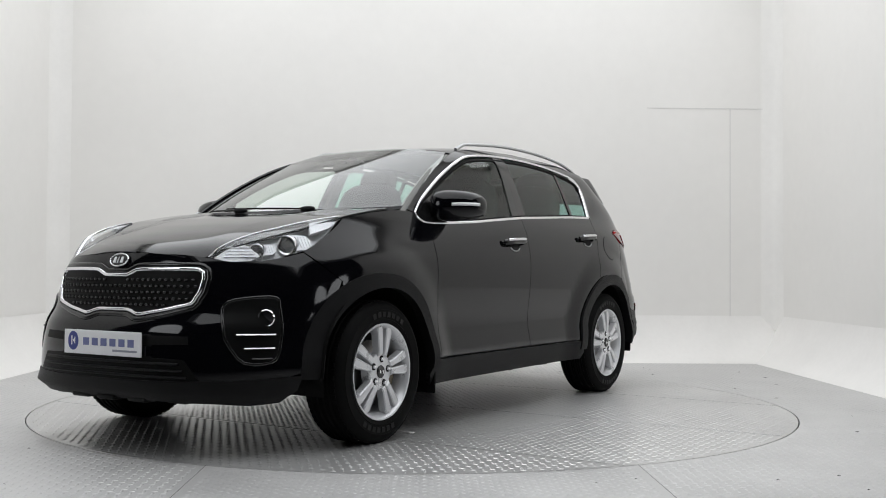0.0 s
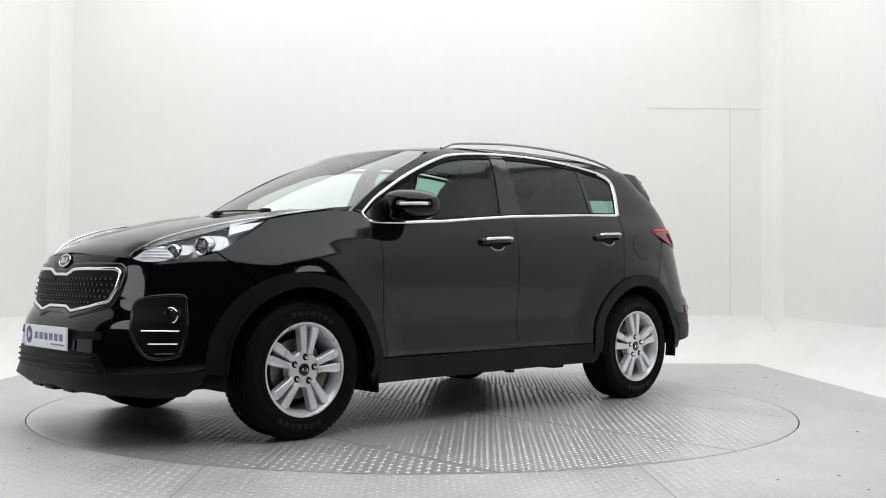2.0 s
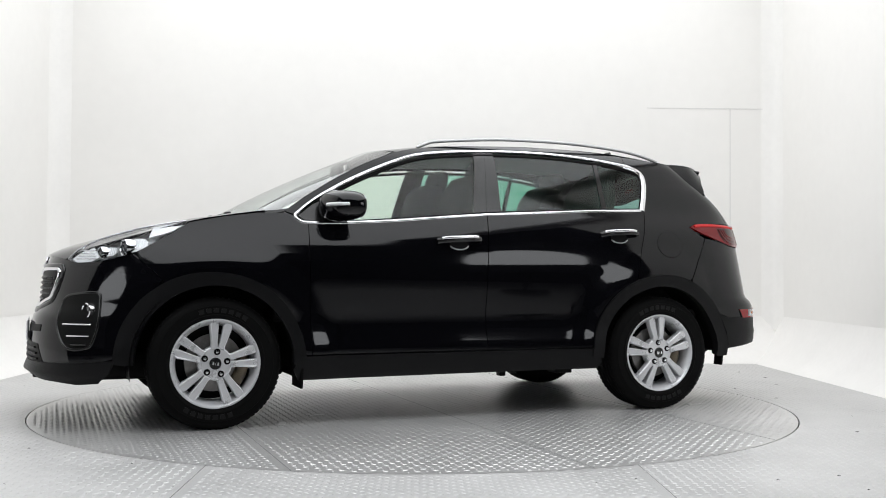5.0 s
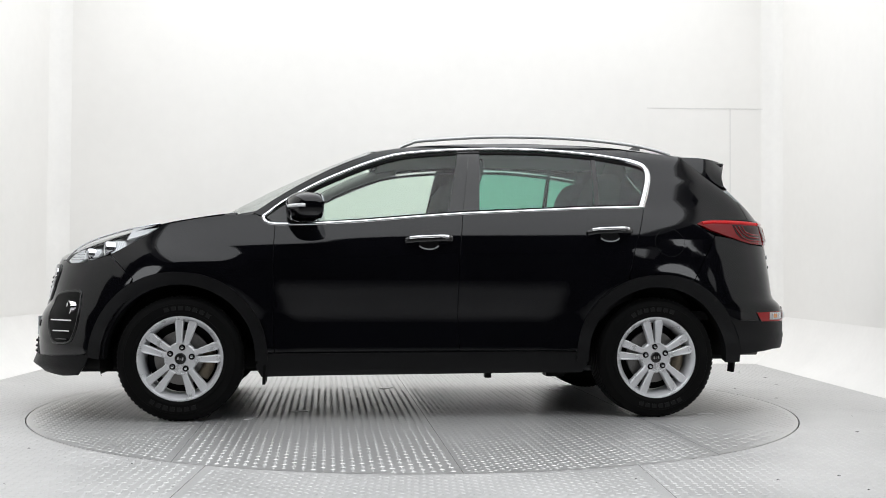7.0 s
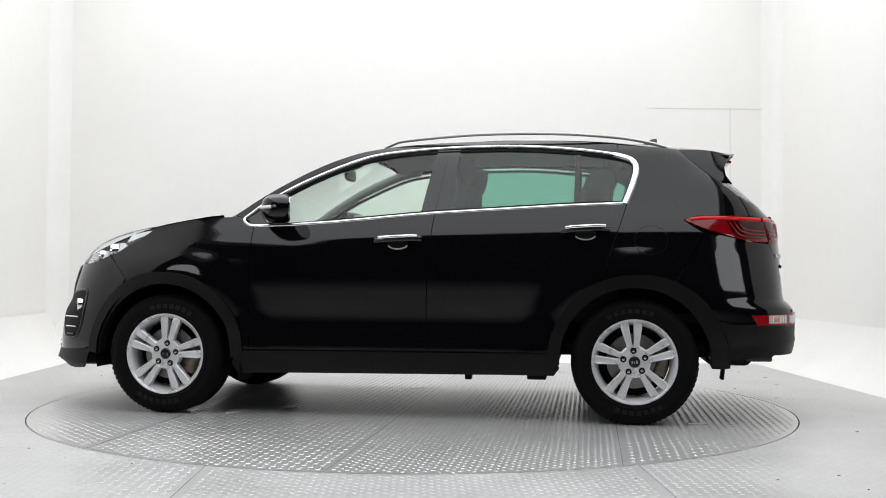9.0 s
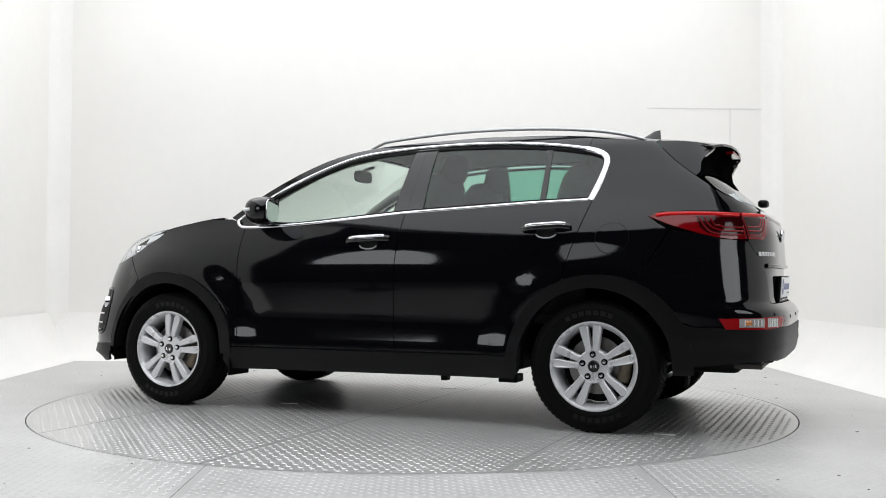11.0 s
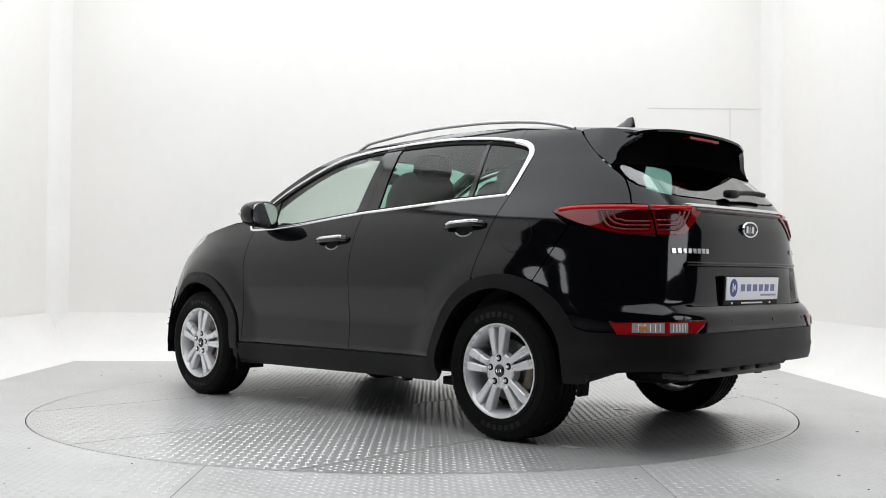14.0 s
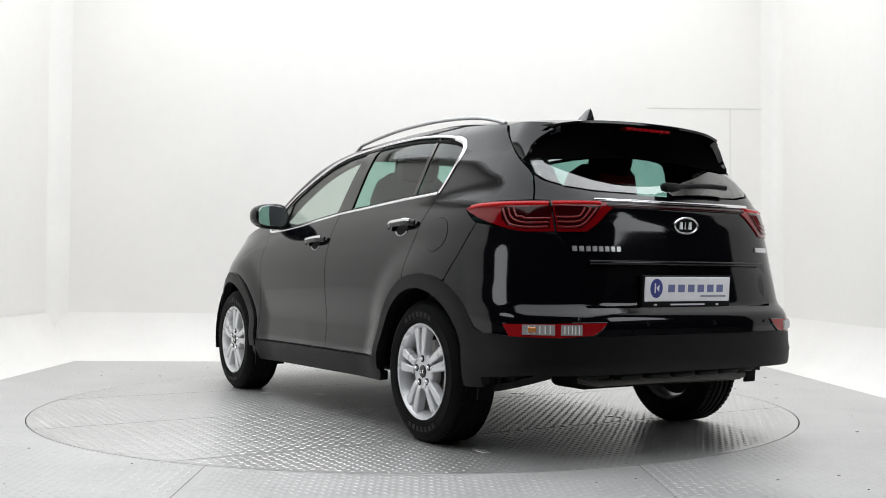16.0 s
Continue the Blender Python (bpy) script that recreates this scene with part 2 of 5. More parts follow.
def panel(name, outline, f, mat, parent, off=0.0, thick=0.014, su=0.04, sv=0.04, gap=0.0022, mirror=False, label="", crown=None, eu=None):
    """A sheet with turned-in edges: the outline on the map f, cut into a grid, laid off metres over the skin."""
    poly = inset(outline, gap) if gap else outline
    bm = bmesh.new()
    vs = [bm.verts.new((p[0], p[1], 0)) for p in poly]
    bm.faces.new(vs)
    lo = [min(p[k] for p in poly) for k in (0, 1)]
    hi = [max(p[k] for p in poly) for k in (0, 1)]
    for k, st in ((0, su), (1, sv)):
        no = (1, 0, 0) if k == 0 else (0, 1, 0)
        i = math.ceil(lo[k] / st)
        while i * st < hi[k]:
            co = [0.0, 0.0, 0.0]
            co[k] = i * st + 1e-5
            bmesh.ops.bisect_plane(bm, geom=bm.verts[:] + bm.edges[:] + bm.faces[:], plane_co=co, plane_no=no, dist=1e-5)
            i += 1
    bmesh.ops.triangulate(bm, faces=[q for q in bm.faces if len(q.verts) > 4])
    bm.verts.index_update()
    pos, nor = [], []
    for v in bm.verts:
        n = skin_normal(f, v.co.x, v.co.y, eu=eu)
        h = off + (crown(v.co.x, v.co.y) if crown else 0.0)
        pos.append(Vector(f(v.co.x, v.co.y)) + n * h)
        nor.append(n)
    faces = [[v.index for v in q.verts] for q in bm.faces]
    rim = [(e.verts[0].index, e.verts[1].index, e.link_faces[0]) for e in bm.edges if len(e.link_faces) == 1]
    flip = sum((pos[a[1]] - pos[a[0]]).cross(pos[a[2]] - pos[a[0]]).dot(nor[a[0]]) for a in faces) < 0
    verts = list(pos)
    low = {}
    def lower(i):
        if i not in low:
            low[i] = len(verts)
            verts.append(pos[i] - nor[i] * thick)
        return low[i]
    loops = []
    out_faces = []
    for fc in faces:
        fc = fc[::-1] if flip else fc
        out_faces.append(fc)
        loops += [nor[i] for i in fc]
    for i, j, fc in rim:
        ids = [v.index for v in fc.verts]
        k = ids.index(i)
        if ids[(k + 1) % len(ids)] == j:
            i, j = j, i
        w = [i, j, lower(j), lower(i)]
        w = w[::-1] if flip else w
        n = (verts[w[1]] - verts[w[0]]).cross(verts[w[2]] - verts[w[0]])
        n = n.normalized() if n.length > 1e-12 else nor[i]
        out_faces.append(w)
        loops += [n] * 4
    bm.free()
    made = []
    for m in ((1, -1) if mirror else (1,)):
        if m == 1:
            vv, ff, ll = verts, out_faces, loops
        else:
            vv = [(p[0], -p[1], p[2]) for p in verts]
            ff = [fc[::-1] for fc in out_faces]
            ll, k = [], 0
            for fc in out_faces:
                ll += [Vector((n.x, -n.y, n.z)) for n in loops[k:k + len(fc)][::-1]]
                k += len(fc)
        me = bpy.data.meshes.new(name)
        me.from_pydata([tuple(p) for p in vv], [], ff)
        me.polygons.foreach_set("use_smooth", [True] * len(ff))
        me.normals_split_custom_set([tuple(n) for n in ll])
        me.materials.append(mat)
        ob = new(name, me)
        ob.parent = parent
        made.append(tagged(ob, label))
    return made if mirror else made[0]


def sweep(pts, ups, profile, closed=False, caps=True):
    """A bar along points; profile is a closed loop of (across, up), ups give the up direction at each point."""
    bm = bmesh.new()
    rings = []
    n = len(pts)
    P = [Vector(p) for p in pts]
    for i in range(n):
        t = (P[(i + 1) % n] - P[i - 1]) if closed else (P[min(n - 1, i + 1)] - P[max(0, i - 1)])
        t.normalize()
        u = Vector(ups[i] if isinstance(ups, list) else ups)
        u = (u - t * u.dot(t)).normalized()
        a = t.cross(u)
        rings.append([bm.verts.new(P[i] + a * q[0] + u * q[1]) for q in profile])
    k = len(profile)
    for i in range(n if closed else n - 1):
        r, s = rings[i], rings[(i + 1) % n]
        for j in range(k):
            bm.faces.new((r[j], r[(j + 1) % k], s[(j + 1) % k], s[j]))
    if caps and not closed:
        bm.faces.new(rings[0][::-1])
        bm.faces.new(rings[-1])
    bmesh.ops.recalc_face_normals(bm, faces=bm.faces)
    return smooth(bm, 50)


def half_round(w, h, k=6):
    return [(-w / 2, -0.004)] + [(-w / 2 * math.cos(math.pi * i / k), h * math.sin(math.pi * i / k)) for i in range(k + 1)] + [(w / 2, -0.004)]


def disc(r, k=10, squash=1.0):
    return [(r * math.cos(2 * math.pi * i / k), squash * r * math.sin(2 * math.pi * i / k)) for i in range(k)]


def trim(name, line, f, w, h, mat, parent, closed=False, mirror=False, off=0.0, label="", eu=None):
    """A raised strip along a line on the skin."""
    out = []
    for m in ((1, -1) if mirror else (1,)):
        pts, ups = [], []
        for u, v in line:
            n = skin_normal(f, u, v, eu=eu)
            p = Vector(f(u, v)) + n * off
            pts.append((p.x, p.y * m, p.z)), ups.append((n.x, n.y * m, n.z))
        out.append(part(name, sweep(pts, ups, half_round(w, h), closed), mat, parent, label))
    return out


def lathe(profile, m=None, n=48):
    """A body turned about the y axis; profile: (radius, y)."""
    bm = bmesh.new()
    rings = []
    for i in range(n):
        a = 2 * math.pi * i / n
        rings.append([bm.verts.new((r * math.cos(a), y, r * math.sin(a))) for r, y in profile])
    for i in range(n):
        r, s = rings[i], rings[(i + 1) % n]
        for j in range(len(profile) - 1):
            bm.faces.new((r[j], r[j + 1], s[j + 1], s[j]))
    bmesh.ops.remove_doubles(bm, verts=bm.verts, dist=1e-6)
    bmesh.ops.recalc_face_normals(bm, faces=bm.faces)
    if m:
        bmesh.ops.transform(bm, matrix=m, verts=bm.verts)
    return smooth(bm, 30)


def box(bm, x0, y0, z0, x1, y1, z1, bevel=0.0, m=None):
    q = Matrix.Translation(((x0 + x1) / 2, (y0 + y1) / 2, (z0 + z1) / 2)) @ Matrix.Diagonal((x1 - x0, y1 - y0, z1 - z0, 1))
    vs = bmesh.ops.create_cube(bm, size=1, matrix=(m @ q) if m else q)["verts"]
    if bevel:
        es = list({e for v in vs for e in v.link_edges})
        bmesh.ops.bevel(bm, geom=es, offset=bevel, segments=3, profile=0.5, affect="EDGES")
    return bm


def blob(parts_of, cuts=3):
    """A soft body: a cube's shell pushed to a rounded form. parts_of: centre, half sizes, roundness power."""
    bm = bmesh.new()
    for (cx, cy, cz), (hx, hy, hz), k in parts_of:
        tmp = bmesh.ops.create_cube(bm, size=2)["verts"]
        es = list({e for v in tmp for e in v.link_edges})
        bmesh.ops.subdivide_edges(bm, edges=es, cuts=cuts, use_grid_fill=True)
        seen = {v for v in bm.verts if not v.tag}
        for v in seen:
            d = (abs(v.co.x) ** k + abs(v.co.y) ** k + abs(v.co.z) ** k) ** (1 / k)
            c = v.co / d
            v.co = (cx + c.x * hx, cy + c.y * hy, cz + c.z * hz)
            v.tag = True
    for v in bm.verts:
        v.tag = False
    return smooth(bm, 60)


def prism(bm, poly, y0, y1, chamfer=0.0, m=None):
    """A plate with the outline poly in (x, z), from y0 to its face y1, with a chamfered face edge."""
    def ring(pl, y):
        return [bm.verts.new((m @ Vector((p[0], y, p[1]))) if m else (p[0], y, p[1])) for p in pl]
    s = 1 if y1 > y0 else -1
    rows = [ring(poly, y0), ring(poly, y1 - s * chamfer)]
    if chamfer:
        rows.append(ring(inset(poly, chamfer), y1))
    n = len(poly)
    for a, b in zip(rows, rows[1:]):
        for i in range(n):
            bm.faces.new((a[i], a[(i + 1) % n], b[(i + 1) % n], b[i]))
    bm.faces.new(rows[-1])
    bm.faces.new(rows[0][::-1])
    return bm


# ---- structure ----
def slab(name, *a, mat=None):
    bm = bmesh.new()
    box(bm, *a)
    return tagged(part(name, bm, mat or WALL), kind="structure")


RAD = 2.267
X0, X1, YB, YF = -3.44, 3.46, 3.30, -1.9


def floor_sheet():
    """The floor with the round pit of the turntable cut out."""
    bm = bmesh.new()
    n = 160
    inner, outer, deep = [], [], []
    for i in range(n):
        a = 2 * math.pi * i / n
        c, s = math.cos(a), math.sin(a)
        k = min(6.5 / max(1e-6, abs(c)), (3.5 if s > 0 else 10.5) / max(1e-6, abs(s)))
        inner.append(bm.verts.new(((RAD + 0.007) * c, (RAD + 0.007) * s, 0)))
        deep.append(bm.verts.new(((RAD + 0.007) * c, (RAD + 0.007) * s, -0.12)))
        outer.append(bm.verts.new((k * c, k * s, 0)))
    for i in range(n):
        j = (i + 1) % n
        bm.faces.new((inner[i], outer[i], outer[j], inner[j]))
        bm.faces.new((deep[i], inner[i], inner[j], deep[j]))
    # corners beyond the fan
    for x, y in ((6.5, 3.5), (-6.5, 3.5), (-6.5, -10.5), (6.5, -10.5)):
        near = sorted(outer, key=lambda v: (v.co - Vector((x, y, 0))).length)[:2]
        q = bm.verts.new((x, y, 0))
        if not any((v.co - q.co).length < 1e-4 for v in near):
            bm.faces.new((near[0], q, near[1]))
    bmesh.ops.recalc_face_normals(bm, faces=bm.faces)
    ob = tagged(part("floor", bm, METAL_OUT), "grey painted chequer-plate floor", kind="structure")
    slab("pit", -2.5, -2.5, -0.3, 2.5, 2.5, -0.12, mat=BLACK)
    return ob


def lugs(cells, height, length, width):
    """Raised lugs of chequer plate. cells: (x, y, turn)."""
    verts, faces = [], []
    for x, y, a in cells:
        c, s = math.cos(a), math.sin(a)
        k = len(verts)
        l, w = length / 2, width / 2
        for px, py, pz in ((-l, 0, 0), (-l * 0.55, -w, 0), (l * 0.55, -w, 0), (l, 0, 0), (l * 0.55, w, 0), (-l * 0.55, w, 0), (-l * 0.5, 0, height), (l * 0.5, 0, height), (-l * 0.4, -w * 0.45, height), (l * 0.4, -w * 0.45, height), (l * 0.4, w * 0.45, height), (-l * 0.4, w * 0.45, height)):
            verts.append((x + c * px - s * py, y + s * px + c * py, pz))
        for f in ((0, 1, 8, 6), (1, 2, 9, 8), (2, 3, 7, 9), (3, 4, 10, 7), (4, 5, 11, 10), (5, 0, 6, 11), (6, 8, 9, 7), (6, 7, 10, 11)):
            faces.append([k + q for q in f])
    me = bpy.data.meshes.new("tread_lugs")
    me.from_pydata(verts, [], faces)
    me.polygons.foreach_set("use_smooth", [True] * len(faces))
    return me


def cells_of(x0, x1, y0, y1, turn, keep, pitch=0.041):
    out = []
    c, s = math.cos(turn), math.sin(turn)
    cx, cy = (x0 + x1) / 2, (y0 + y1) / 2
    r = math.hypot(x1 - x0, y1 - y0) / 2 + pitch
    n = int(r / pitch)
    for i in range(-n, n + 1):
        for j in range(-n, n + 1):
            u, v = i * pitch, j * pitch
            x, y = cx + c * u - s * v, cy + s * u + c * v
            if x0 + 0.02 < x < x1 - 0.02 and y0 + 0.02 < y < y1 - 0.02 and keep(x, y):
                out.append((x, y, turn + (math.pi / 2 if (i + j) % 2 else 0)))
    return out


def build_room():
    floor = floor_sheet()
    # chequer plate sheets round the pit, with fine seams
    sheets = [(-3.1, -0.88, -6.0, 3.0, 0.0), (-0.88, 0.95, -6.0, 3.0, math.pi / 4), (0.95, 3.13, -6.0, 3.0, 0.0)]
    cells = []
    for x0, x1, y0, y1, a in sheets:
        cells += cells_of(x0, x1, y0, y1, a, lambda x, y: math.hypot(x, y) > RAD + 0.03 and y > -4.6)
    me = lugs(cells, 0.0021, 0.032, 0.013)
    me.materials.append(METAL_OUT)
    ob = tagged(new("floor_relief", me), kind="stuff")
    ob.parent = floor
    for x, y0, y1 in ((0.955, -6.0, -2.06), (-0.885, -6.0, -2.09)):
        bm = bmesh.new()
        box(bm, x - 0.0015, y0, -0.01, x + 0.0015, y1, 0.0008)
        tagged(part("floor_seam", bm, SEAM_GREY), kind="structure")
    # walls with a cove at the foot
    tagged(slab("wall_north", X0 - 0.2, YB, 0, X1 + 0.2, YB + 0.2, 4.3), "white painted wall with fine panel seams")
    slab("wall_west", X0 - 0.2, YF, 0, X0, YB, 4.3)
    slab("wall_east", X1, YF, 0, X1 + 0.2, YB, 4.3)
    slab("ceiling", X0 - 0.2, -4.9, 4.2, X1 + 0.2, YB + 0.2, 4.4, mat=CEILING)
    prof = [(0.0, 0.0), (0.07, 0.03), (0.15, 0.085), (0.23, 0.18), (0.285, 0.28), (0.315, 0.37), (0.325, 0.43)]
    for name, a, b, inw in (("cove_north", (X0 + 0.325, YB - 0.325), (X1 - 0.325, YB - 0.325), (0, 1)), ("cove_west", (X0 + 0.335, YF), (X0 + 0.335, YB - 0.325), (-1, 0)), ("cove_east", (X1 - 0.325, YF), (X1 - 0.325, YB - 0.325), (1, 0))):
        bm = bmesh.new()
        rows = []
        n = 40
        for i in range(n + 1):
            t = i / n
            row = []
            for d, z in prof:
                x, y = a[0] + (b[0] - a[0]) * t, a[1] + (b[1] - a[1]) * t
                if inw[1]:
                    x += d * (2 * t - 1)
                elif t == 1:
                    y += d
                row.append(bm.verts.new((x + inw[0] * d, y + inw[1] * d, z + 0.001)))
            rows.append(row)
        for p, q in zip(rows, rows[1:]):
            for j in range(len(prof) - 1):
                bm.faces.new((p[j], q[j], q[j + 1], p[j + 1]))
        bmesh.ops.recalc_face_normals(bm, faces=bm.faces)
        tagged(part(name, smooth(bm, 60), COVE), kind="structure")
    # rounded filler strips in the corners
    for x, s in ((X0, 1), (X1, -1)):
        bm = bmesh.new()
        pts = [(x, YB - 0.16), (x + s * 0.02, YB - 0.07), (x + s * 0.07, YB - 0.02), (x + s * 0.16, YB)]
        rows = [[bm.verts.new((px, py, z)) for px, py in pts] for z in (0.30, 4.2)]
        for j in range(3):
            bm.faces.new((rows[0][j], rows[0][j + 1], rows[1][j + 1], rows[1][j]))
        bmesh.ops.recalc_face_normals(bm, faces=bm.faces)
        tagged(part("corner_strip", smooth(bm, 60), COVE), kind="structure")
    # panel seams on the far wall
    for x0, z0, x1, z1, w in ((2.20, 2.42, 3.33, 2.42, 0.008), (3.00, 0.43, 3.00, 2.42, 0.008)):
        bm = bmesh.new()
        box(bm, min(x0, x1) - w / 2, YB - 0.003, min(z0, z1) - w / 2, max(x0, x1) + w / 2, YB + 0.01, max(z0, z1) + w / 2)
        tagged(part("panel_seam", bm, SEAM), kind="structure")
    # the dim workshop behind the camera
    slab("workshop_wall_south", -6.7, -10.7, 0, 6.7, -10.5, 4.4, mat=DIM)
    slab("workshop_wall_west", -6.7, -10.5, 0, -6.5, 3.5, 4.4, mat=DIM)
    slab("workshop_wall_east", 6.5, -10.5, 0, 6.7, 3.5, 4.4, mat=DIM)
    slab("workshop_wall_north_west", -6.5, 3.3, 0, X0 - 0.2, 3.5, 4.4, mat=DIM)
    slab("workshop_wall_north_east", X1 + 0.2, 3.3, 0, 6.5, 3.5, 4.4, mat=DIM)
    slab("workshop_ceiling", -6.7, -10.5, 4.41, 6.7, 3.5, 4.6, mat=DIM)
    # lamp frames at the ceiling
    frame_ = tagged(new("light_ceiling"), "broad white framed light ceiling over the turntable", "ceiling light")
    frame_.location = (0, -0.75, 4.13)
    for a in ((-3.3, -4.05, 3.3, -3.97), (-3.3, 3.95, 3.3, 4.01), (-3.3, -3.97, -3.22, 3.95), (3.22, -3.97, 3.3, 3.95)):
        bm = bmesh.new()
        box(bm, a[0], a[1], -0.05, a[2], a[3], 0.07, 0.01)
        part("frame_bar", bm, CEILING, frame_)


def softboxes():
    for x in (-3.15, 3.15):
        lamp = tagged(new("softbox"), "tall black softbox lamp on a stand", "softbox", "softboxes")
        lamp.location = (x, -3.0, 0)
        turn = math.degrees(math.atan2(3.2, -x)) - 90
        m = pose(0, 0, 0, 0, 0, turn)
        bm = bmesh.new()
        box(bm, -0.60, -0.16, 0.83, 0.60, -0.04, 2.47, 0.03, m)
        part("lamp_body", smooth(bm), DIM, lamp)
        bm = bmesh.new()
        bmesh.ops.create_cone(bm, cap_ends=True, segments=12, radius1=0.018, radius2=0.018, depth=1.0, matrix=m @ pose(0, -0.10, 0.5))
        part("pole", bm, DIM, lamp)
        bm = bmesh.new()
        bmesh.ops.create_cone(bm, cap_ends=True, segments=24, radius1=0.24, radius2=0.22, depth=0.03, matrix=m @ pose(0, -0.10, 0.015))
        part("base_plate", bm, DIM, lamp)


def specks():
    """Grit lying on the floor plate."""
    rnd = random.Random(4)
    verts, faces = [], []
    for i in range(150):
        x, y = rnd.uniform(-2.9, 2.9), rnd.uniform(-3.6, 2.6)
        if abs(math.hypot(x, y) - RAD) < 0.05 or math.hypot(x, y) < RAD:
            continue
        r = rnd.choice((0.003, 0.004, 0.006, 0.010))
        k = len(verts)
        a0 = rnd.uniform(0, 6)
        for j in range(5):
            q = r * rnd.uniform(0.5, 1.3)
            verts.append((x + q * 1.8 * math.cos(a0 + j * 1.256), y + q * math.sin(a0 + j * 1.256), 0.0005))
        verts.append((x, y, 0.004))
        faces += [(k + j, k + (j + 1) % 5, k + 5) for j in range(5)]
    me = bpy.data.meshes.new("floor_grit")
    me.from_pydata(verts, [], faces)
    me.materials.append(DARK)
    tagged(new("floor_grit", me), "small dark grit on the floor", kind="stuff")


SEAM = material("seam_shadow", (0.70, 0.692, 0.675), 0.8)


def build_turntable():
    bm = bmesh.new()
    bmesh.ops.create_cone(bm, cap_ends=True, segments=160, radius1=RAD, radius2=RAD, depth=0.02, matrix=pose(0, 0, -0.01))
    table = tagged(part("turntable", bm, METAL), "round grey chequer-plate turntable set flush in the floor", "turntable")
    cells = []
    for x0, x1, y0, y1, a in ((-2.3, -1.22, -2.3, 2.3, 0.0), (-1.22, 0.0, -2.3, 2.3, math.pi / 4), (0.0, 1.22, -2.3, 2.3, 0.0), (1.22, 2.3, -2.3, 2.3, math.pi / 4)):
        cells += cells_of(x0, x1, y0, y1, a, lambda x, y: math.hypot(x, y) < RAD - 0.03)
    me = lugs(cells, 0.0025, 0.032, 0.013)
    me.materials.append(METAL)
    ob = tagged(new("turntable_relief", me), kind="stuff")
    ob.parent = table
    for x in (-1.22, 0.0, 1.22):
        h = math.sqrt(RAD ** 2 - x * x) - 0.01
        bm = bmesh.new()
        box(bm, x - 0.0015, -h, -0.005, x + 0.0015, h, 0.0008)
        part("sheet_seam", bm, SEAM_GREY, table)
    # small pale spots on the table, built as thin raised slabs
    for x, y, a in ((0.72, 0.33, 10), (0.14, -0.87, 40), (-1.66, 0.59, 0), (0.98, 0.605, 75), (-1.055, -0.71, 30)):
        bm = bmesh.new()
        box(bm, -0.05, -0.018, -0.002, 0.05, 0.018, 0.0035, 0.0015, pose(x, y, 0, 0, 0, a))
        part("pale_spot", bm, PALE, table, "small pale spot")
    return table


build_room()
softboxes()
specks()
turntable = build_turntable()


# ---- the car ----
car = tagged(new("car"), "glossy black five-door crossover with chrome window trim on a turntable", "car")
FRONT, REAR = around(1), around(-1)
FA, RA = (1.335, 0.343), (-1.335, 0.343)
ARCH = 0.470


def arch(c, a0, a1, n, add=0.0):
    """The rim of a wheel arch, a little wider towards its bumper."""
    way = 1 if c[0] > 0 else -1
    out = []
    for i in range(n + 1):
        a = radians(a0 + (a1 - a0) * i / n)
        r = ARCH + add + 0.036 * max(0.0, math.cos(a) * way)
        out.append((c[0] + r * math.cos(a), c[1] + r * math.sin(a)))
    return out


def fr(z, x=None, y=None):
    return (angle_at(1, z, x, y), z)


def rr(z, x=None, y=None):
    return (angle_at(-1, z, x, y), z)


def both(half):
    """An outline across the car from its half on the left."""
    return half + [(-u, v) for u, v in half[::-1] if abs(u) > 1e-6]


SEAM_A = [(0.828, 0.376), (0.838, 0.55), (0.841, 0.74), (0.842, 0.92), (0.836, 1.083)]
SEAM_B = bend((-0.199, 0.384), (-0.188, 0.57), (-0.191, 0.72), (-0.194, 0.84), (-0.206, 0.991), (-0.224, 1.160), n=3)
SEAM_C = bend((-1.168, 0.800), (-1.19, 0.88), (-1.216, 0.968), (-1.262, 1.10), (-1.298, 1.212), n=3)
BELT = [(0.836, 1.083), (0.607, 1.089), (0.35, 1.109), (0.0, 1.141), (-0.224, 1.160)]
BELT_REAR = [(-0.224, 1.160), (-0.6, 1.181), (-0.95, 1.201), (-1.298, 1.212)]
WIN_TOP = bend((0.903, 1.131), (0.799, 1.214), (0.66, 1.297), (0.514, 1.372), (0.286, 1.468), (0.086, 1.523), (-0.294, 1.557), (-0.698, 1.561), (-1.036, 1.535), (-1.241, 1.503), n=3)
WIN_REAR = bend((-1.241, 1.503), (-1.335, 1.472), (-1.366, 1.415), (-1.335, 1.30), (-1.298, 1.212), n=3)
ROOF_LINE = bend((0.96, 1.150), (0.80, 1.262), (0.55, 1.407), (0.30, 1.514), (0.10, 1.559), (-0.1, 1.580), (-0.3, 1.592), (-0.7, 1.601), (-1.04, 1.588), (-1.25, 1.564), n=3)
SPOILER_SEAM = bend((-1.591, 1.535), (-1.65, 1.475), (-1.72, 1.41), (-1.817, 1.334), n=2)
LAMP_TOP = bend((2.056, 0.885), (2.002, 0.938), (1.901, 0.990), (1.748, 1.036), (1.607, 1.068), (1.475, 1.089), n=3)
LAMP_LOW = bend((1.462, 1.079), (1.53, 1.030), (1.616, 0.982), (1.725, 0.921), (1.832, 0.886), (1.924, 0.867), (2.008, 0.862), (2.05, 0.872), n=3)


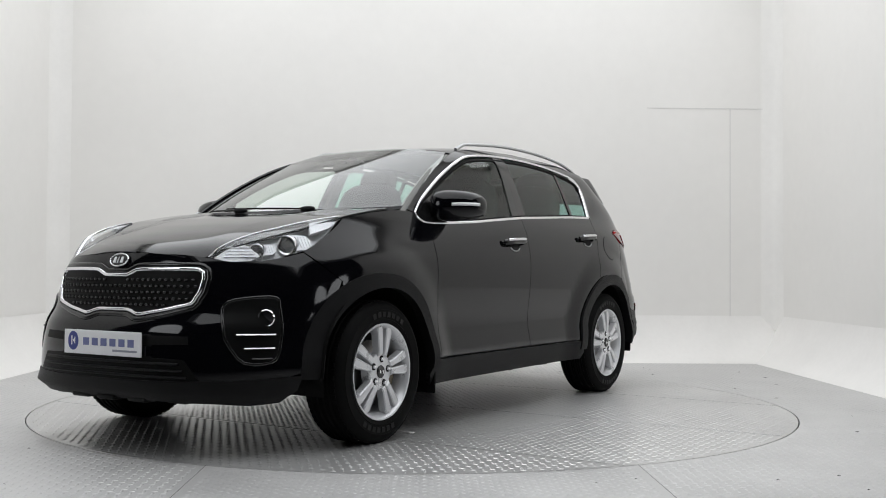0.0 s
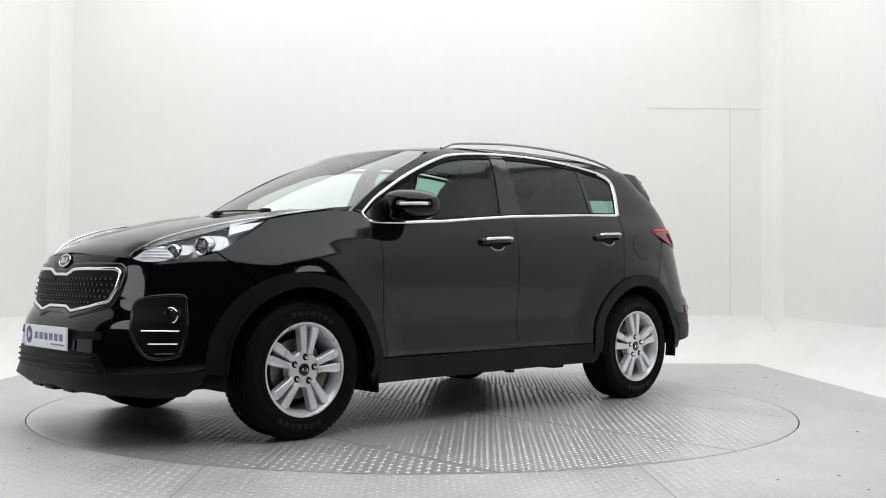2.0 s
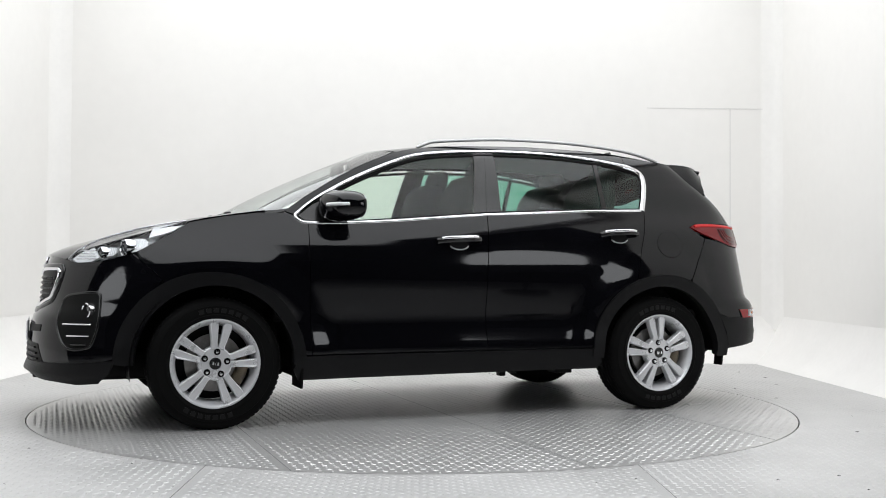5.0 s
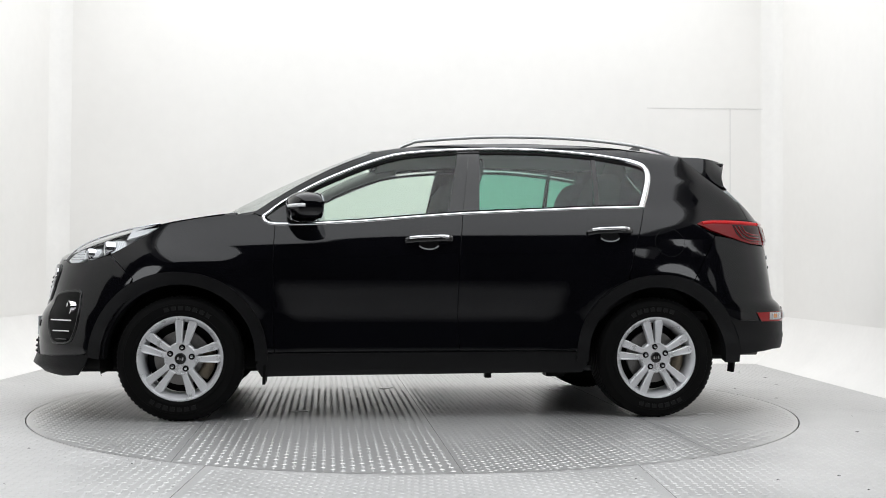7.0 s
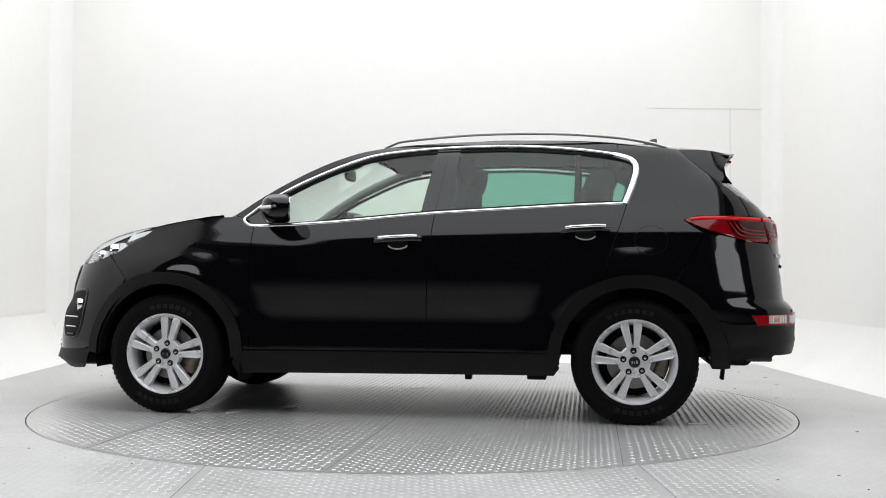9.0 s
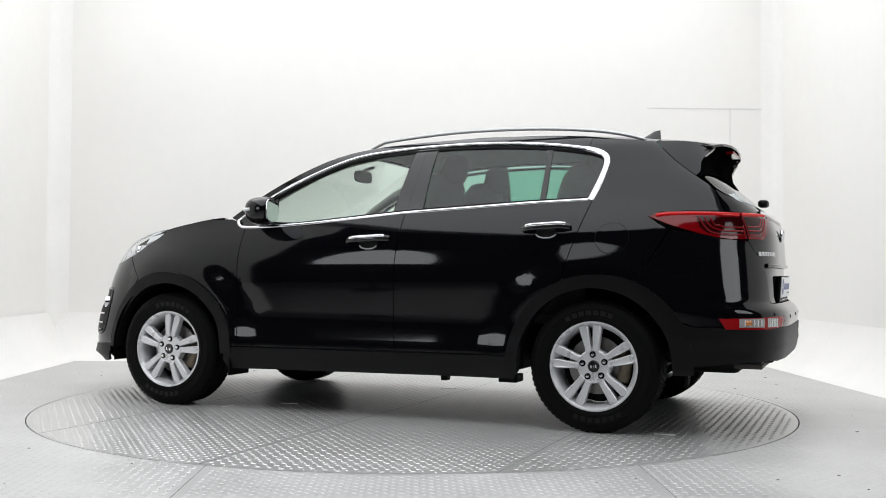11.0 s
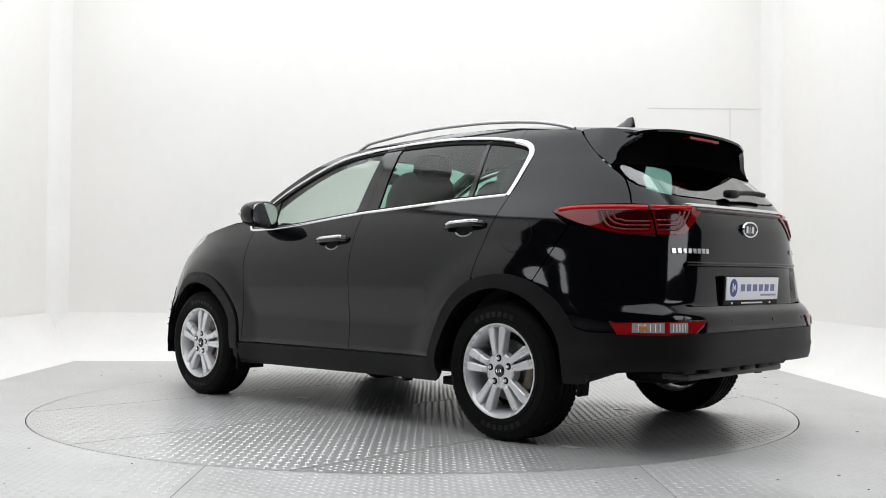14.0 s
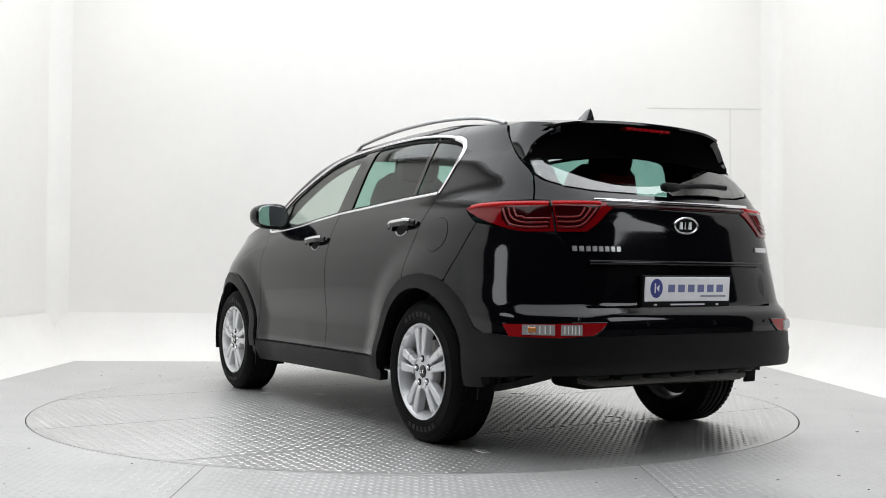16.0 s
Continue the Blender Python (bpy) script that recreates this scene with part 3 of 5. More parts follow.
def build_body():
    # inner shell, seen dark through the gaps
    shell = SEAM_A[:1] + arc(*FA, 0.44, 176, 62, 18) + [(1.66, 0.80), (1.70, 0.90), (1.5, 1.04), (1.02, 1.11), (0.85, 1.085)] + BELT[1:] + BELT_REAR[1:]
    shell += [(-1.5, 1.2), (-1.62, 1.1), (-1.6, 0.85)] + arc(*RA, 0.44, 116, 4, 18)
    panel("inner_panel", shell, side, DARK, car, off=-0.02, gap=0, su=0.08, sv=0.08, mirror=True)
    # wings and doors
    fender = SEAM_A + [(0.903, 1.127), (0.955, 1.142), (1.10, 1.139), (1.28, 1.115), (1.462, 1.079)] + LAMP_LOW[1:13] + [(1.744, 0.910), (1.67, 0.842), (1.60, 0.776)] + arch(FA, 57, 176, 22)
    panel("front_wing", fender, side, PAINT, car, mirror=True)
    door = [SEAM_A[0]] + SEAM_A[1:-1] + BELT + SEAM_B[::-1][1:]
    fd = panel("front_door", door, side, PAINT, car, mirror=True)
    rdoor = SEAM_B + BELT_REAR[1:-1] + SEAM_C[::-1] + arch(RA, 69, 5, 14)
    rd = panel("rear_door", rdoor, side, PAINT, car, mirror=True)
    quarter = SEAM_C[:-1] + WIN_REAR[::-1] + [(-1.25, 1.564), (-1.42, 1.550)] + SPOILER_SEAM[:-1] + [(rear(y, z)[0], z) for y, z in ((0.654, 1.33), (0.653, 1.29), (0.655, 1.264), (0.665, 1.23), (0.677, 1.19), (0.693, 1.144))] + [(-1.80, 1.145), (-1.665, 1.140), (-1.603, 1.117), (-1.66, 1.076), (-1.709, 1.048), (-1.63, 0.91), (-1.56, 0.79)] + arch(RA, 115, 71, 12)
    panel("rear_quarter", quarter, side, PAINT, car, su=0.03, sv=0.03, mirror=True)
    frame_side = ROOF_LINE + WIN_TOP[::-1]
    panel("roof_frame", frame_side, side, PAINT, car, gap=0.0008, su=0.03, sv=0.03, mirror=True)
    # bonnet, roof
    half = [(2.150, 0.0), (2.138, 0.2), (2.105, 0.36), (2.062, 0.452), (2.004, 0.495), (1.903, 0.563), (1.75, 0.650), (1.607, 0.705), (1.505, 0.733), (1.46, 0.742), (1.30, 0.752), (1.12, 0.758), (1.05, 0.72), (1.16, 0.45), (1.205, 0.2), (1.215, 0.0)]
    bonnet = half + [(x, -y) for x, y in half[::-1][1:-1]]
    panel("bonnet", bonnet, hood, PAINT, car, crown=lambda x, y: 0.010 * math.exp(-((abs(y) - 0.40 - 0.10 * (1.9 - x)) / 0.05) ** 2) * max(0.0, min(1.0, (2.10 - x) / 0.3)))
    edge = [(x, side(x, z)[1] - 0.004) for x, z in ROOF_LINE if x < 0.34] + [(-1.42, side(-1.42, 1.550)[1] - 0.004), (-1.591, 0.562)]
    half = [(0.315, 0.0), (0.31, 0.2), (0.29, 0.4), (0.26, 0.55)] + edge[1:] + [(-1.62, 0.3), (-1.63, 0.0)]
    panel("roof", half + [(x, -y) for x, y in half[::-1][1:-1]], roof, PAINT, car)
    # bumpers
    half = [(0.0, 0.905), (fr(0.900, y=0.2)), fr(0.893, y=0.36), fr(0.880, y=0.462), fr(0.862, y=0.557), fr(0.865, y=0.647), fr(0.884, x=1.832), fr(0.908, x=1.744), fr(0.842, x=1.672), fr(0.778, x=1.602)]
    half += [fr(z, x=x) for x, z in arch(FA, 54, 3, 10)] + [fr(0.355, x=1.9), (40, 0.345), (0.0, 0.335)]
    panel("front_bumper", both(half), FRONT, PAINT, car, su=2.5, sv=0.03, gap=0.0015, eu=0.3)
    half = [(0.0, 0.338), (40, 0.348), fr(0.358, x=1.9), fr(0.36, x=1.83), fr(0.30, x=1.85), fr(0.245, x=1.90), fr(0.235, x=2.0), (30, 0.245), (0.0, 0.252)]
    panel("bumper_lip", both(half), FRONT, PLASTIC, car, off=0.006, su=4, sv=0.02, gap=0.001, eu=0.3, crown=lambda a, z: 0.028 * math.exp(-((z - 0.30) / 0.022) ** 2) * max(0.0, math.cos(radians(min(90, abs(a) * 1.25)))), label="matt black lower lip")
    half = [(0.0, 0.672), rr(0.672, y=0.562), rr(0.80, y=0.582), rr(0.92, y=0.612), rr(0.992, y=0.650), rr(1.002, x=-1.94), rr(1.035, x=-1.803), rr(1.048, x=-1.712), rr(0.91, x=-1.632), rr(0.79, x=-1.562)]
    half += [rr(z, x=x) for x, z in arch(RA, 118, 152, 8)] + [rr(0.553, x=-1.85), (45, 0.552), (0.0, 0.552)]
    panel("rear_bumper", both(half), REAR, PAINT, car, su=2.5, sv=0.025, gap=0.0015, eu=0.3)
    half = [(0.0, 0.552), (45, 0.552), rr(0.553, x=-1.85)] + [rr(z, x=x) for x, z in arch(RA, 153, 176, 4)] + [rr(0.36, x=-1.83), rr(0.37, x=-1.95), rr(0.385, x=-2.08), (30, 0.385), (0.0, 0.385)]
    panel("rear_valance", both(half), REAR, PLASTIC, car, off=0.004, su=3, sv=0.02, gap=0.001, eu=0.3, crown=lambda a, z: 0.006 * math.exp(-((z - 0.465) / 0.012) ** 2) + 0.002 * math.exp(-((z - 0.52) / 0.04) ** 2), label="matt black lower bumper")
    for i in range(-3, 4):
        y = i * 0.15
        bm = bmesh.new()
        box(bm, -2.195 + 0.09 * (abs(y) / 0.5) ** 3, y - 0.062, 0.352, -2.05, y + 0.062, 0.384, 0.012)
        part("skid_tooth", smooth(bm), PLASTIC, car)
    for i in range(-2, 3):
        y = i * 0.19
        bm = bmesh.new()
        box(bm, 2.07, y - 0.06, 0.236, 2.235 - 0.14 * (abs(y) / 0.5) ** 2.4, y + 0.06, 0.262, 0.012)
        part("skid_tooth", smooth(bm), PLASTIC, car)
    # tailgate
    half = [(0.0, 1.179), (0.22, 1.181), (0.44, 1.186), (0.565, 1.203), (0.634, 1.234), (0.653, 1.264), (0.664, 1.23), (0.676, 1.19), (0.692, 1.144), (0.651, 1.140), (0.651, 0.998), (0.615, 0.92), (0.586, 0.80), (0.566, 0.678), (0.0, 0.678)]
    gate = panel("tailgate", both(half), rear, PAINT, car, crown=lambda y, z: -0.016 * (0.5 + 0.5 * math.tanh((0.868 - z) / 0.006)) * (0.5 + 0.5 * math.tanh((0.545 - abs(y) + (z - 0.868) * 0.15) / 0.008)), su=0.02, sv=0.012)
    half = [(0.0, 1.183), (0.22, 1.185), (0.44, 1.190), (0.56, 1.207), (0.628, 1.238), (0.645, 1.27), (0.638, 1.312), (0.615, 1.36), (0.60, 1.40), (0.0, 1.46)]
    glass = panel("rear_window", both(half), rear, GLASS_GATE, car, thick=0.004, su=0.05, sv=0.05)
    # black cladding
    for c, a in ((FA, (0, 181)), (RA, (-2, 183))):
        outer = arch(c, a[0], a[1], 36, 0.001)
        inner = arc(*c, 0.405, a[1], a[0], 36)
        panel("wheel_arch_trim", outer + inner, side, PLASTIC, car, off=0.010, thick=0.05, su=0.04, sv=0.04, gap=0.0, mirror=True, crown=lambda x, z, c=c: 0.012 - 0.020 * max(0.0, min(1.0, (math.hypot(x - c[0], z - c[1]) - 0.405) / 0.085)) ** 3, label="matt black plastic arch")
    sill = [(0.90, 0.372), (-0.90, 0.380), (-0.93, 0.30), (-0.90, 0.262), (0.90, 0.245), (0.93, 0.30)]
    panel("sill_trim", sill, side, PLASTIC, car, off=0.008, thick=0.03, su=0.2, sv=0.02, gap=0.001, mirror=True, label="matt black plastic sill")
    return fd, rd, gate


def build_glass():
    base = [(0.70, 1.108), (0.35, 1.126), (0.0, 1.152)]
    a_line = [(0.795, 1.200), (0.66, 1.283), (0.514, 1.358), (0.286, 1.455), (0.086, 1.510), (-0.1, 1.532), (-0.215, 1.543)]
    # door glass
    g = [(0.74, 1.10)] + base + [(-0.140, 1.163), (-0.215, 1.541)] + a_line[::-1][1:]
    panel("front_side_window", g, side, GLASS, car, off=-0.012, thick=0.004, su=0.1, sv=0.1, gap=0, mirror=True)
    g = [(-0.320, 1.172), (-1.005, 1.208), (-1.018, 1.531), (-0.70, 1.552), (-0.345, 1.548)]
    panel("rear_side_window", g, side, GLASS_REAR, car, off=-0.012, thick=0.004, su=0.1, sv=0.1, gap=0, mirror=True)
    g = [(-1.035, 1.210), (-1.28, 1.222)] + bend((-1.30, 1.26), (-1.345, 1.41), (-1.32, 1.462), (-1.23, 1.490), (-1.04, 1.523), n=3)
    panel("quarter_window", g, side, GLASS_REAR, car, off=-0.012, thick=0.004, su=0.1, sv=0.1, gap=0, mirror=True)
    # pillars between the panes
    b = [(-0.138, 1.160), (-0.224, 1.160), (-0.283, 1.552), (-0.214, 1.545)]
    panel("door_pillar", b, side, GLOSS, car, off=-0.006, gap=0.0008, su=0.1, sv=0.1, mirror=True, label="satin black pillar cover")
    b = [(-0.224, 1.160), (-0.322, 1.170), (-0.346, 1.556), (-0.283, 1.556)]
    panel("door_pillar", b, side, GLOSS, car, off=-0.006, gap=0.0008, su=0.1, sv=0.1, mirror=True)
    b = [(-1.003, 1.200), (-1.037, 1.202), (-1.042, 1.535), (-1.016, 1.538)]
    panel("window_divider", b, side, GLOSS, car, off=-0.008, gap=0, su=0.1, sv=0.1, mirror=True)
    b = [(0.845, 1.098), (0.64, 1.100), (0.655, 1.262), (0.80, 1.192), (0.885, 1.128)]
    panel("mirror_base", b, side, GLOSS, car, off=-0.004, gap=0, su=0.1, sv=0.1, mirror=True)
    # dark borders under the chrome
    for u in (WIN_TOP, WIN_REAR):
        trim("window_seal", inset_line(u, 0.022), side, 0.022, 0.004, RUBBER, car, mirror=True, off=-0.010)
    trim("window_seal", [(x, z + 0.014) for x, z in BELT[1:] + BELT_REAR[1:]], side, 0.014, 0.004, RUBBER, car, mirror=True, off=-0.008)
    # chrome
    trim("window_chrome", [(0.905, 1.131)] + WIN_TOP[1:], side, 0.019, 0.007, CHROME, car, mirror=True, off=-0.002, label="bright chrome upper window strip")
    rear_edge = [(x + 0.013, z) for x, z in WIN_REAR]
    trim("window_chrome", rear_edge, side, 0.034, 0.008, CHROME, car, mirror=True, off=-0.002)
    low = bend((0.905, 1.131), (0.893, 1.108), (0.836, 1.088), (0.607, 1.093), n=4) + BELT[2:] + BELT_REAR[1:-1] + [(-1.275, 1.213)]
    trim("window_chrome", low, side, 0.018, 0.007, CHROME, car, mirror=True, off=-0.001, label="bright chrome lower window strip")
    # windscreen
    half = [(0.0, 1.135), (0.3, 1.137), (0.55, 1.145), (0.70, 1.158), (0.735, 1.17), (0.70, 1.28), (0.665, 1.38), (0.62, 1.47), (0.575, 1.525), (0.4, 1.552), (0.2, 1.563), (0.0, 1.566)]
    panel("windscreen", both(half), screen, SCREEN, car, thick=0.005, su=0.06, sv=0.05, gap=0)
    half = [(0.0, 1.12), (0.4, 1.125), (0.68, 1.14), (0.76, 1.165), (0.735, 1.18), (0.70, 1.166), (0.55, 1.152), (0.3, 1.144), (0.0, 1.142)]
    panel("scuttle", both(half), screen, PLASTIC, car, off=0.003, su=0.05, sv=0.05, gap=0, label="black plastic scuttle under the windscreen")
    # wipers
    for y0, y1 in ((0.30, -0.35), (-0.15, -0.62)):
        pts = [screen(y0 + (y1 - y0) * i / 8, 1.155 + 0.02 * i / 8) for i in range(9)]
        pts = [(p[0] + 0.004, p[1], p[2] - 0.004) for p in pts]
        w = part("wiper", sweep(pts, (0.5, 0, 1), disc(0.006, 6)), RUBBER, car)
        part("wiper_arm", blob([((pts[0][0] + 0.02, y0, pts[0][2]), (0.02, 0.045, 0.014), 3)]), PLASTIC, w)


def inset_line(line, d):
    """An open line shifted towards the middle of the windows."""
    out = []
    for i, (x, z) in enumerate(line):
        a, b = Vector(line[max(0, i - 1)]), Vector(line[min(len(line) - 1, i + 1)])
        t = (b - a).normalized()
        n = Vector((-t.y, t.x))
        n = n if n.dot(Vector((-0.3 - x, 1.3 - z))) > 0 else -n
        out.append((x + n.x * d, z + n.y * d))
    return out


def build_front():
    outer = [(0.0, 0.800), (0.069, 0.800), (0.136, 0.824), (0.25, 0.827), (0.438, 0.825), (0.466, 0.812), (0.474, 0.785), (0.468, 0.728), (0.440, 0.676), (0.31, 0.645), (0.175, 0.622), (0.095, 0.643), (0.0, 0.644)]
    ring = both(outer)
    ring = bend(*[tuple(Vector(ring[i]) * 0.5 + Vector(ring[(i + 1) % len(ring)]) * 0.5) if k else ring[i] for i in range(len(ring)) for k in (0, 1)], n=2, closed=True)
    back = panel("grille", inset(ring, 0.006), front, BLACK, car, off=0.003, gap=0, su=0.03, sv=0.03, label="black honeycomb grille with a chrome surround")
    trim("grille_frame", ring, front, 0.020, 0.012, CHROME, back, closed=True, off=0.004)
    trim("grille_surround", inset(ring, -0.020), front, 0.026, 0.010, GLOSS, back, closed=True, off=0.0)
    # studs of the mesh, in staggered rows
    stud = blob([((0, 0, 0), (0.009, 0.013, 0.009), 1.6)], 1)
    me = bpy.data.meshes.new("grille_stud")
    stud.to_mesh(me)
    stud.free()
    me.materials.append(GLOSS)
    poly = inset(ring, 0.022)
    for r in range(7):
        z = 0.640 + r * 0.028
        for c in range(-16, 17):
            y = c * 0.032 + (0.016 if r % 2 else 0)
            if inside(poly, y, z):
                p = front(y, z)
                ob = new("grille_stud", me)
                ob.parent = back
                ob.location = (p[0] + 0.006, p[1], p[2])
    # lower intake
    half = [(0.0, 0.535), (0.30, 0.535), (0.47, 0.535), (0.475, 0.50), (0.30, 0.495), (0.30, 0.44), (0.46, 0.435), (0.53, 0.345), (0.0, 0.335)]
    intake = panel("lower_intake", both(half), front, BLACK, car, off=0.003, gap=0, su=0.05, sv=0.03)
    for z, w in ((0.415, 0.44), (0.385, 0.46), (0.357, 0.48)):
        trim("intake_slat", [(w * k / 10, z) for k in range(-10, 11)], front, 0.012, 0.012, PLASTIC, intake, off=0.002)
    panel("bumper_bar", [(-0.30, 0.488), (0.30, 0.488), (0.30, 0.446), (-0.30, 0.446)], front, PAINT, car, off=0.006, gap=0, su=0.06, sv=0.02)
    # fog lamp boxes
    box_line = bend((2.055, 0.684), (1.985, 0.703), (1.906, 0.704), (1.898, 0.66), (1.908, 0.55), (1.930, 0.465), (1.96, 0.425), (2.055, 0.422), (2.095, 0.50), (2.10, 0.56), (2.08, 0.63), n=3, closed=True)
    for m in (1, -1):
        def flank(x, z, m=m):
            p = side(x, z)
            return (p[0], p[1] * m, p[2])
        fb = panel("fog_lamp_box", box_line, flank, BLACK, car, off=0.003, gap=0, su=0.03, sv=0.03)
        trim("fog_box_rim", box_line, flank, 0.016, 0.007, GLOSS, fb, closed=True)
        for x0, x1, z in ((2.068, 1.936, 0.543), (2.050, 1.946, 0.484), (2.03, 1.96, 0.440)):
            trim("fog_box_bar", [(x0 + (x1 - x0) * i / 6, z) for i in range(7)], flank, 0.012, 0.014, CHROME if z > 0.45 else GLOSS, fb, off=0.002)
        p = Vector(flank(1.955, 0.616))
        d = Vector((0.85, 0.52 * m, 0)).normalized()
        rot = Matrix.Translation(p) @ d.to_track_quat("-Y", "Z").to_matrix().to_4x4()
        lamp = part("fog_lamp", lathe([(0.0, -0.004), (0.026, -0.002), (0.031, 0.0), (0.031, 0.02)], rot, 24), LENS, fb)
        part("fog_lamp_ring", lathe([(0.031, -0.01), (0.034, -0.016), (0.038, -0.012), (0.039, 0.015), (0.031, 0.015)], rot, 28), CHROME, lamp)
    # badge
    p = Vector(front(0, 0.868))
    rot = Matrix.Translation(p + Vector((0.004, 0, 0))) @ pose(0, 0, 0, 0, -22, 0)
    badge(rot, car, 0.9)


def badge(m, parent, k=1.0):
    """An oval chrome badge; m looks along +x."""
    bm = bmesh.new()
    a, b = 0.066 * k, 0.034 * k
    oval = [(a * math.cos(2 * math.pi * i / 36), b * math.sin(2 * math.pi * i / 36)) for i in range(36)]
    prism(bm, oval, 0.006, -0.004, 0.002)
    q = m @ Matrix(((0, -1, 0, 0), (1, 0, 0, 0), (0, 0, 1, 0), (0, 0, 0, 1)))
    bmesh.ops.transform(bm, matrix=q, verts=bm.verts)
    bmesh.ops.recalc_face_normals(bm, faces=bm.faces)
    plate = part("badge", bm, GLOSS, parent, "black oval badge with a chrome rim")
    pts = [q @ Vector((x, -0.004, z)) for x, z in oval]
    part("badge_rim", sweep(pts, (q.to_3x3() @ Vector((0, -1, 0))), half_round(0.009 * k, 0.005), True), CHROME, plate)
    bm = bmesh.new()
    for x in (-0.030, -0.006, 0.022):
        w = 0.006 if x == -0.006 else 0.018
        prism(bm, [((x - w / 2) * k, -0.016 * k), ((x + w / 2) * k, -0.016 * k), ((x + w / 2 - 0.003) * k, 0.016 * k), ((x - w / 2 + 0.003) * k, 0.016 * k)], -0.002, -0.008)
    bmesh.ops.transform(bm, matrix=q, verts=bm.verts)
    bmesh.ops.recalc_face_normals(bm, faces=bm.faces)
    part("badge_bar", bm, SILVER, plate)


def inside(poly, x, y):
    c = False
    for i in range(len(poly)):
        (x0, y0), (x1, y1) = poly[i - 1], poly[i]
        if (y0 > y) != (y1 > y) and x < (x1 - x0) * (y - y0) / (y1 - y0) + x0:
            c = not c
    return c


def build_headlamps():
    for m in (1, -1):
        def flank(x, z, m=m):
            p = side(x, z)
            return (p[0], p[1] * m, p[2])
        line = LAMP_TOP + LAMP_LOW
        bowl = panel("headlamp", line, flank, BOWL, car, off=-0.062, gap=0.002, su=0.04, sv=0.03, label="clear headlamp with two chrome projectors")
        panel("lens", line, flank, CLEAR, bowl, off=0.0, thick=0.03, gap=0.002, su=0.03, sv=0.03)
        trim("chrome_edge", LAMP_TOP, flank, 0.008, 0.005, CHROME, bowl, off=-0.010)
        panel("turn_signal", [(1.665, 1.000), (1.640, 1.054), (1.500, 1.081), (1.478, 1.075), (1.55, 1.034)], flank, CUP, bowl, off=-0.014, gap=0, su=0.05, sv=0.05)
        panel("side_reflector", [(2.045, 0.888), (2.00, 0.925), (1.935, 0.950), (1.91, 0.90), (1.95, 0.875), (2.02, 0.868)], flank, SILVER, bowl, off=-0.020, gap=0, su=0.02, sv=0.02)
        for z in (0.89, 0.905, 0.92, 0.935):
            trim("reflector_rib", [(2.02 - (z - 0.89) * 0.6, z), (1.96, z), (1.925, z)], flank, 0.006, 0.004, CHROME, bowl, off=-0.018)
        for x, z, r, deep, k in ((1.905, 0.931, 0.038, 0.044, 0.62), (1.780, 0.957, 0.046, 0.032, 0.90)):
            n = skin_normal(flank, x, z)
            d = Vector((0.93, 0.36 * m, 0.0)).normalized()
            rot = Matrix.Translation(Vector(flank(x, z)) - n * deep) @ d.to_track_quat("-Y", "Z").to_matrix().to_4x4()
            pr = part("projector", lathe([(0.0, -0.020), (r * 0.4, -0.017), (r * 0.7, -0.004), (r * 0.78, 0.01)], rot, 28), LENS, bowl)
            part("projector_ring", lathe([(r * 0.76, 0.008), (r * 0.80, -0.016), (r * 0.92, -0.020), (r, -0.012), (r, 0.03)], rot, 32), CHROME, pr)
            sx = x - 0.062 * k
            cup = [(sx + u * k, z + 0.006 + v * k) for u, v in ((0.060, 0.040), (0.0, 0.044), (-0.045, 0.040), (-0.060, 0.025), (-0.052, -0.010), (-0.020, -0.034), (0.055, -0.040))]
            panel("reflector_cup", cup, flank, CUP, pr, off=-deep + 0.006, gap=0, su=0.02, sv=0.02)
            for q in (-0.040, -0.025, -0.010, 0.005):
                trim("cup_rib", [(sx + q * k, z + 0.006 - 0.022 * k), (sx + (q - 0.004) * k, z + 0.010), (sx + (q - 0.010) * k, z + 0.006 + 0.034 * k)], flank, 0.003, 0.003, SILVER, pr, off=-deep + 0.007)


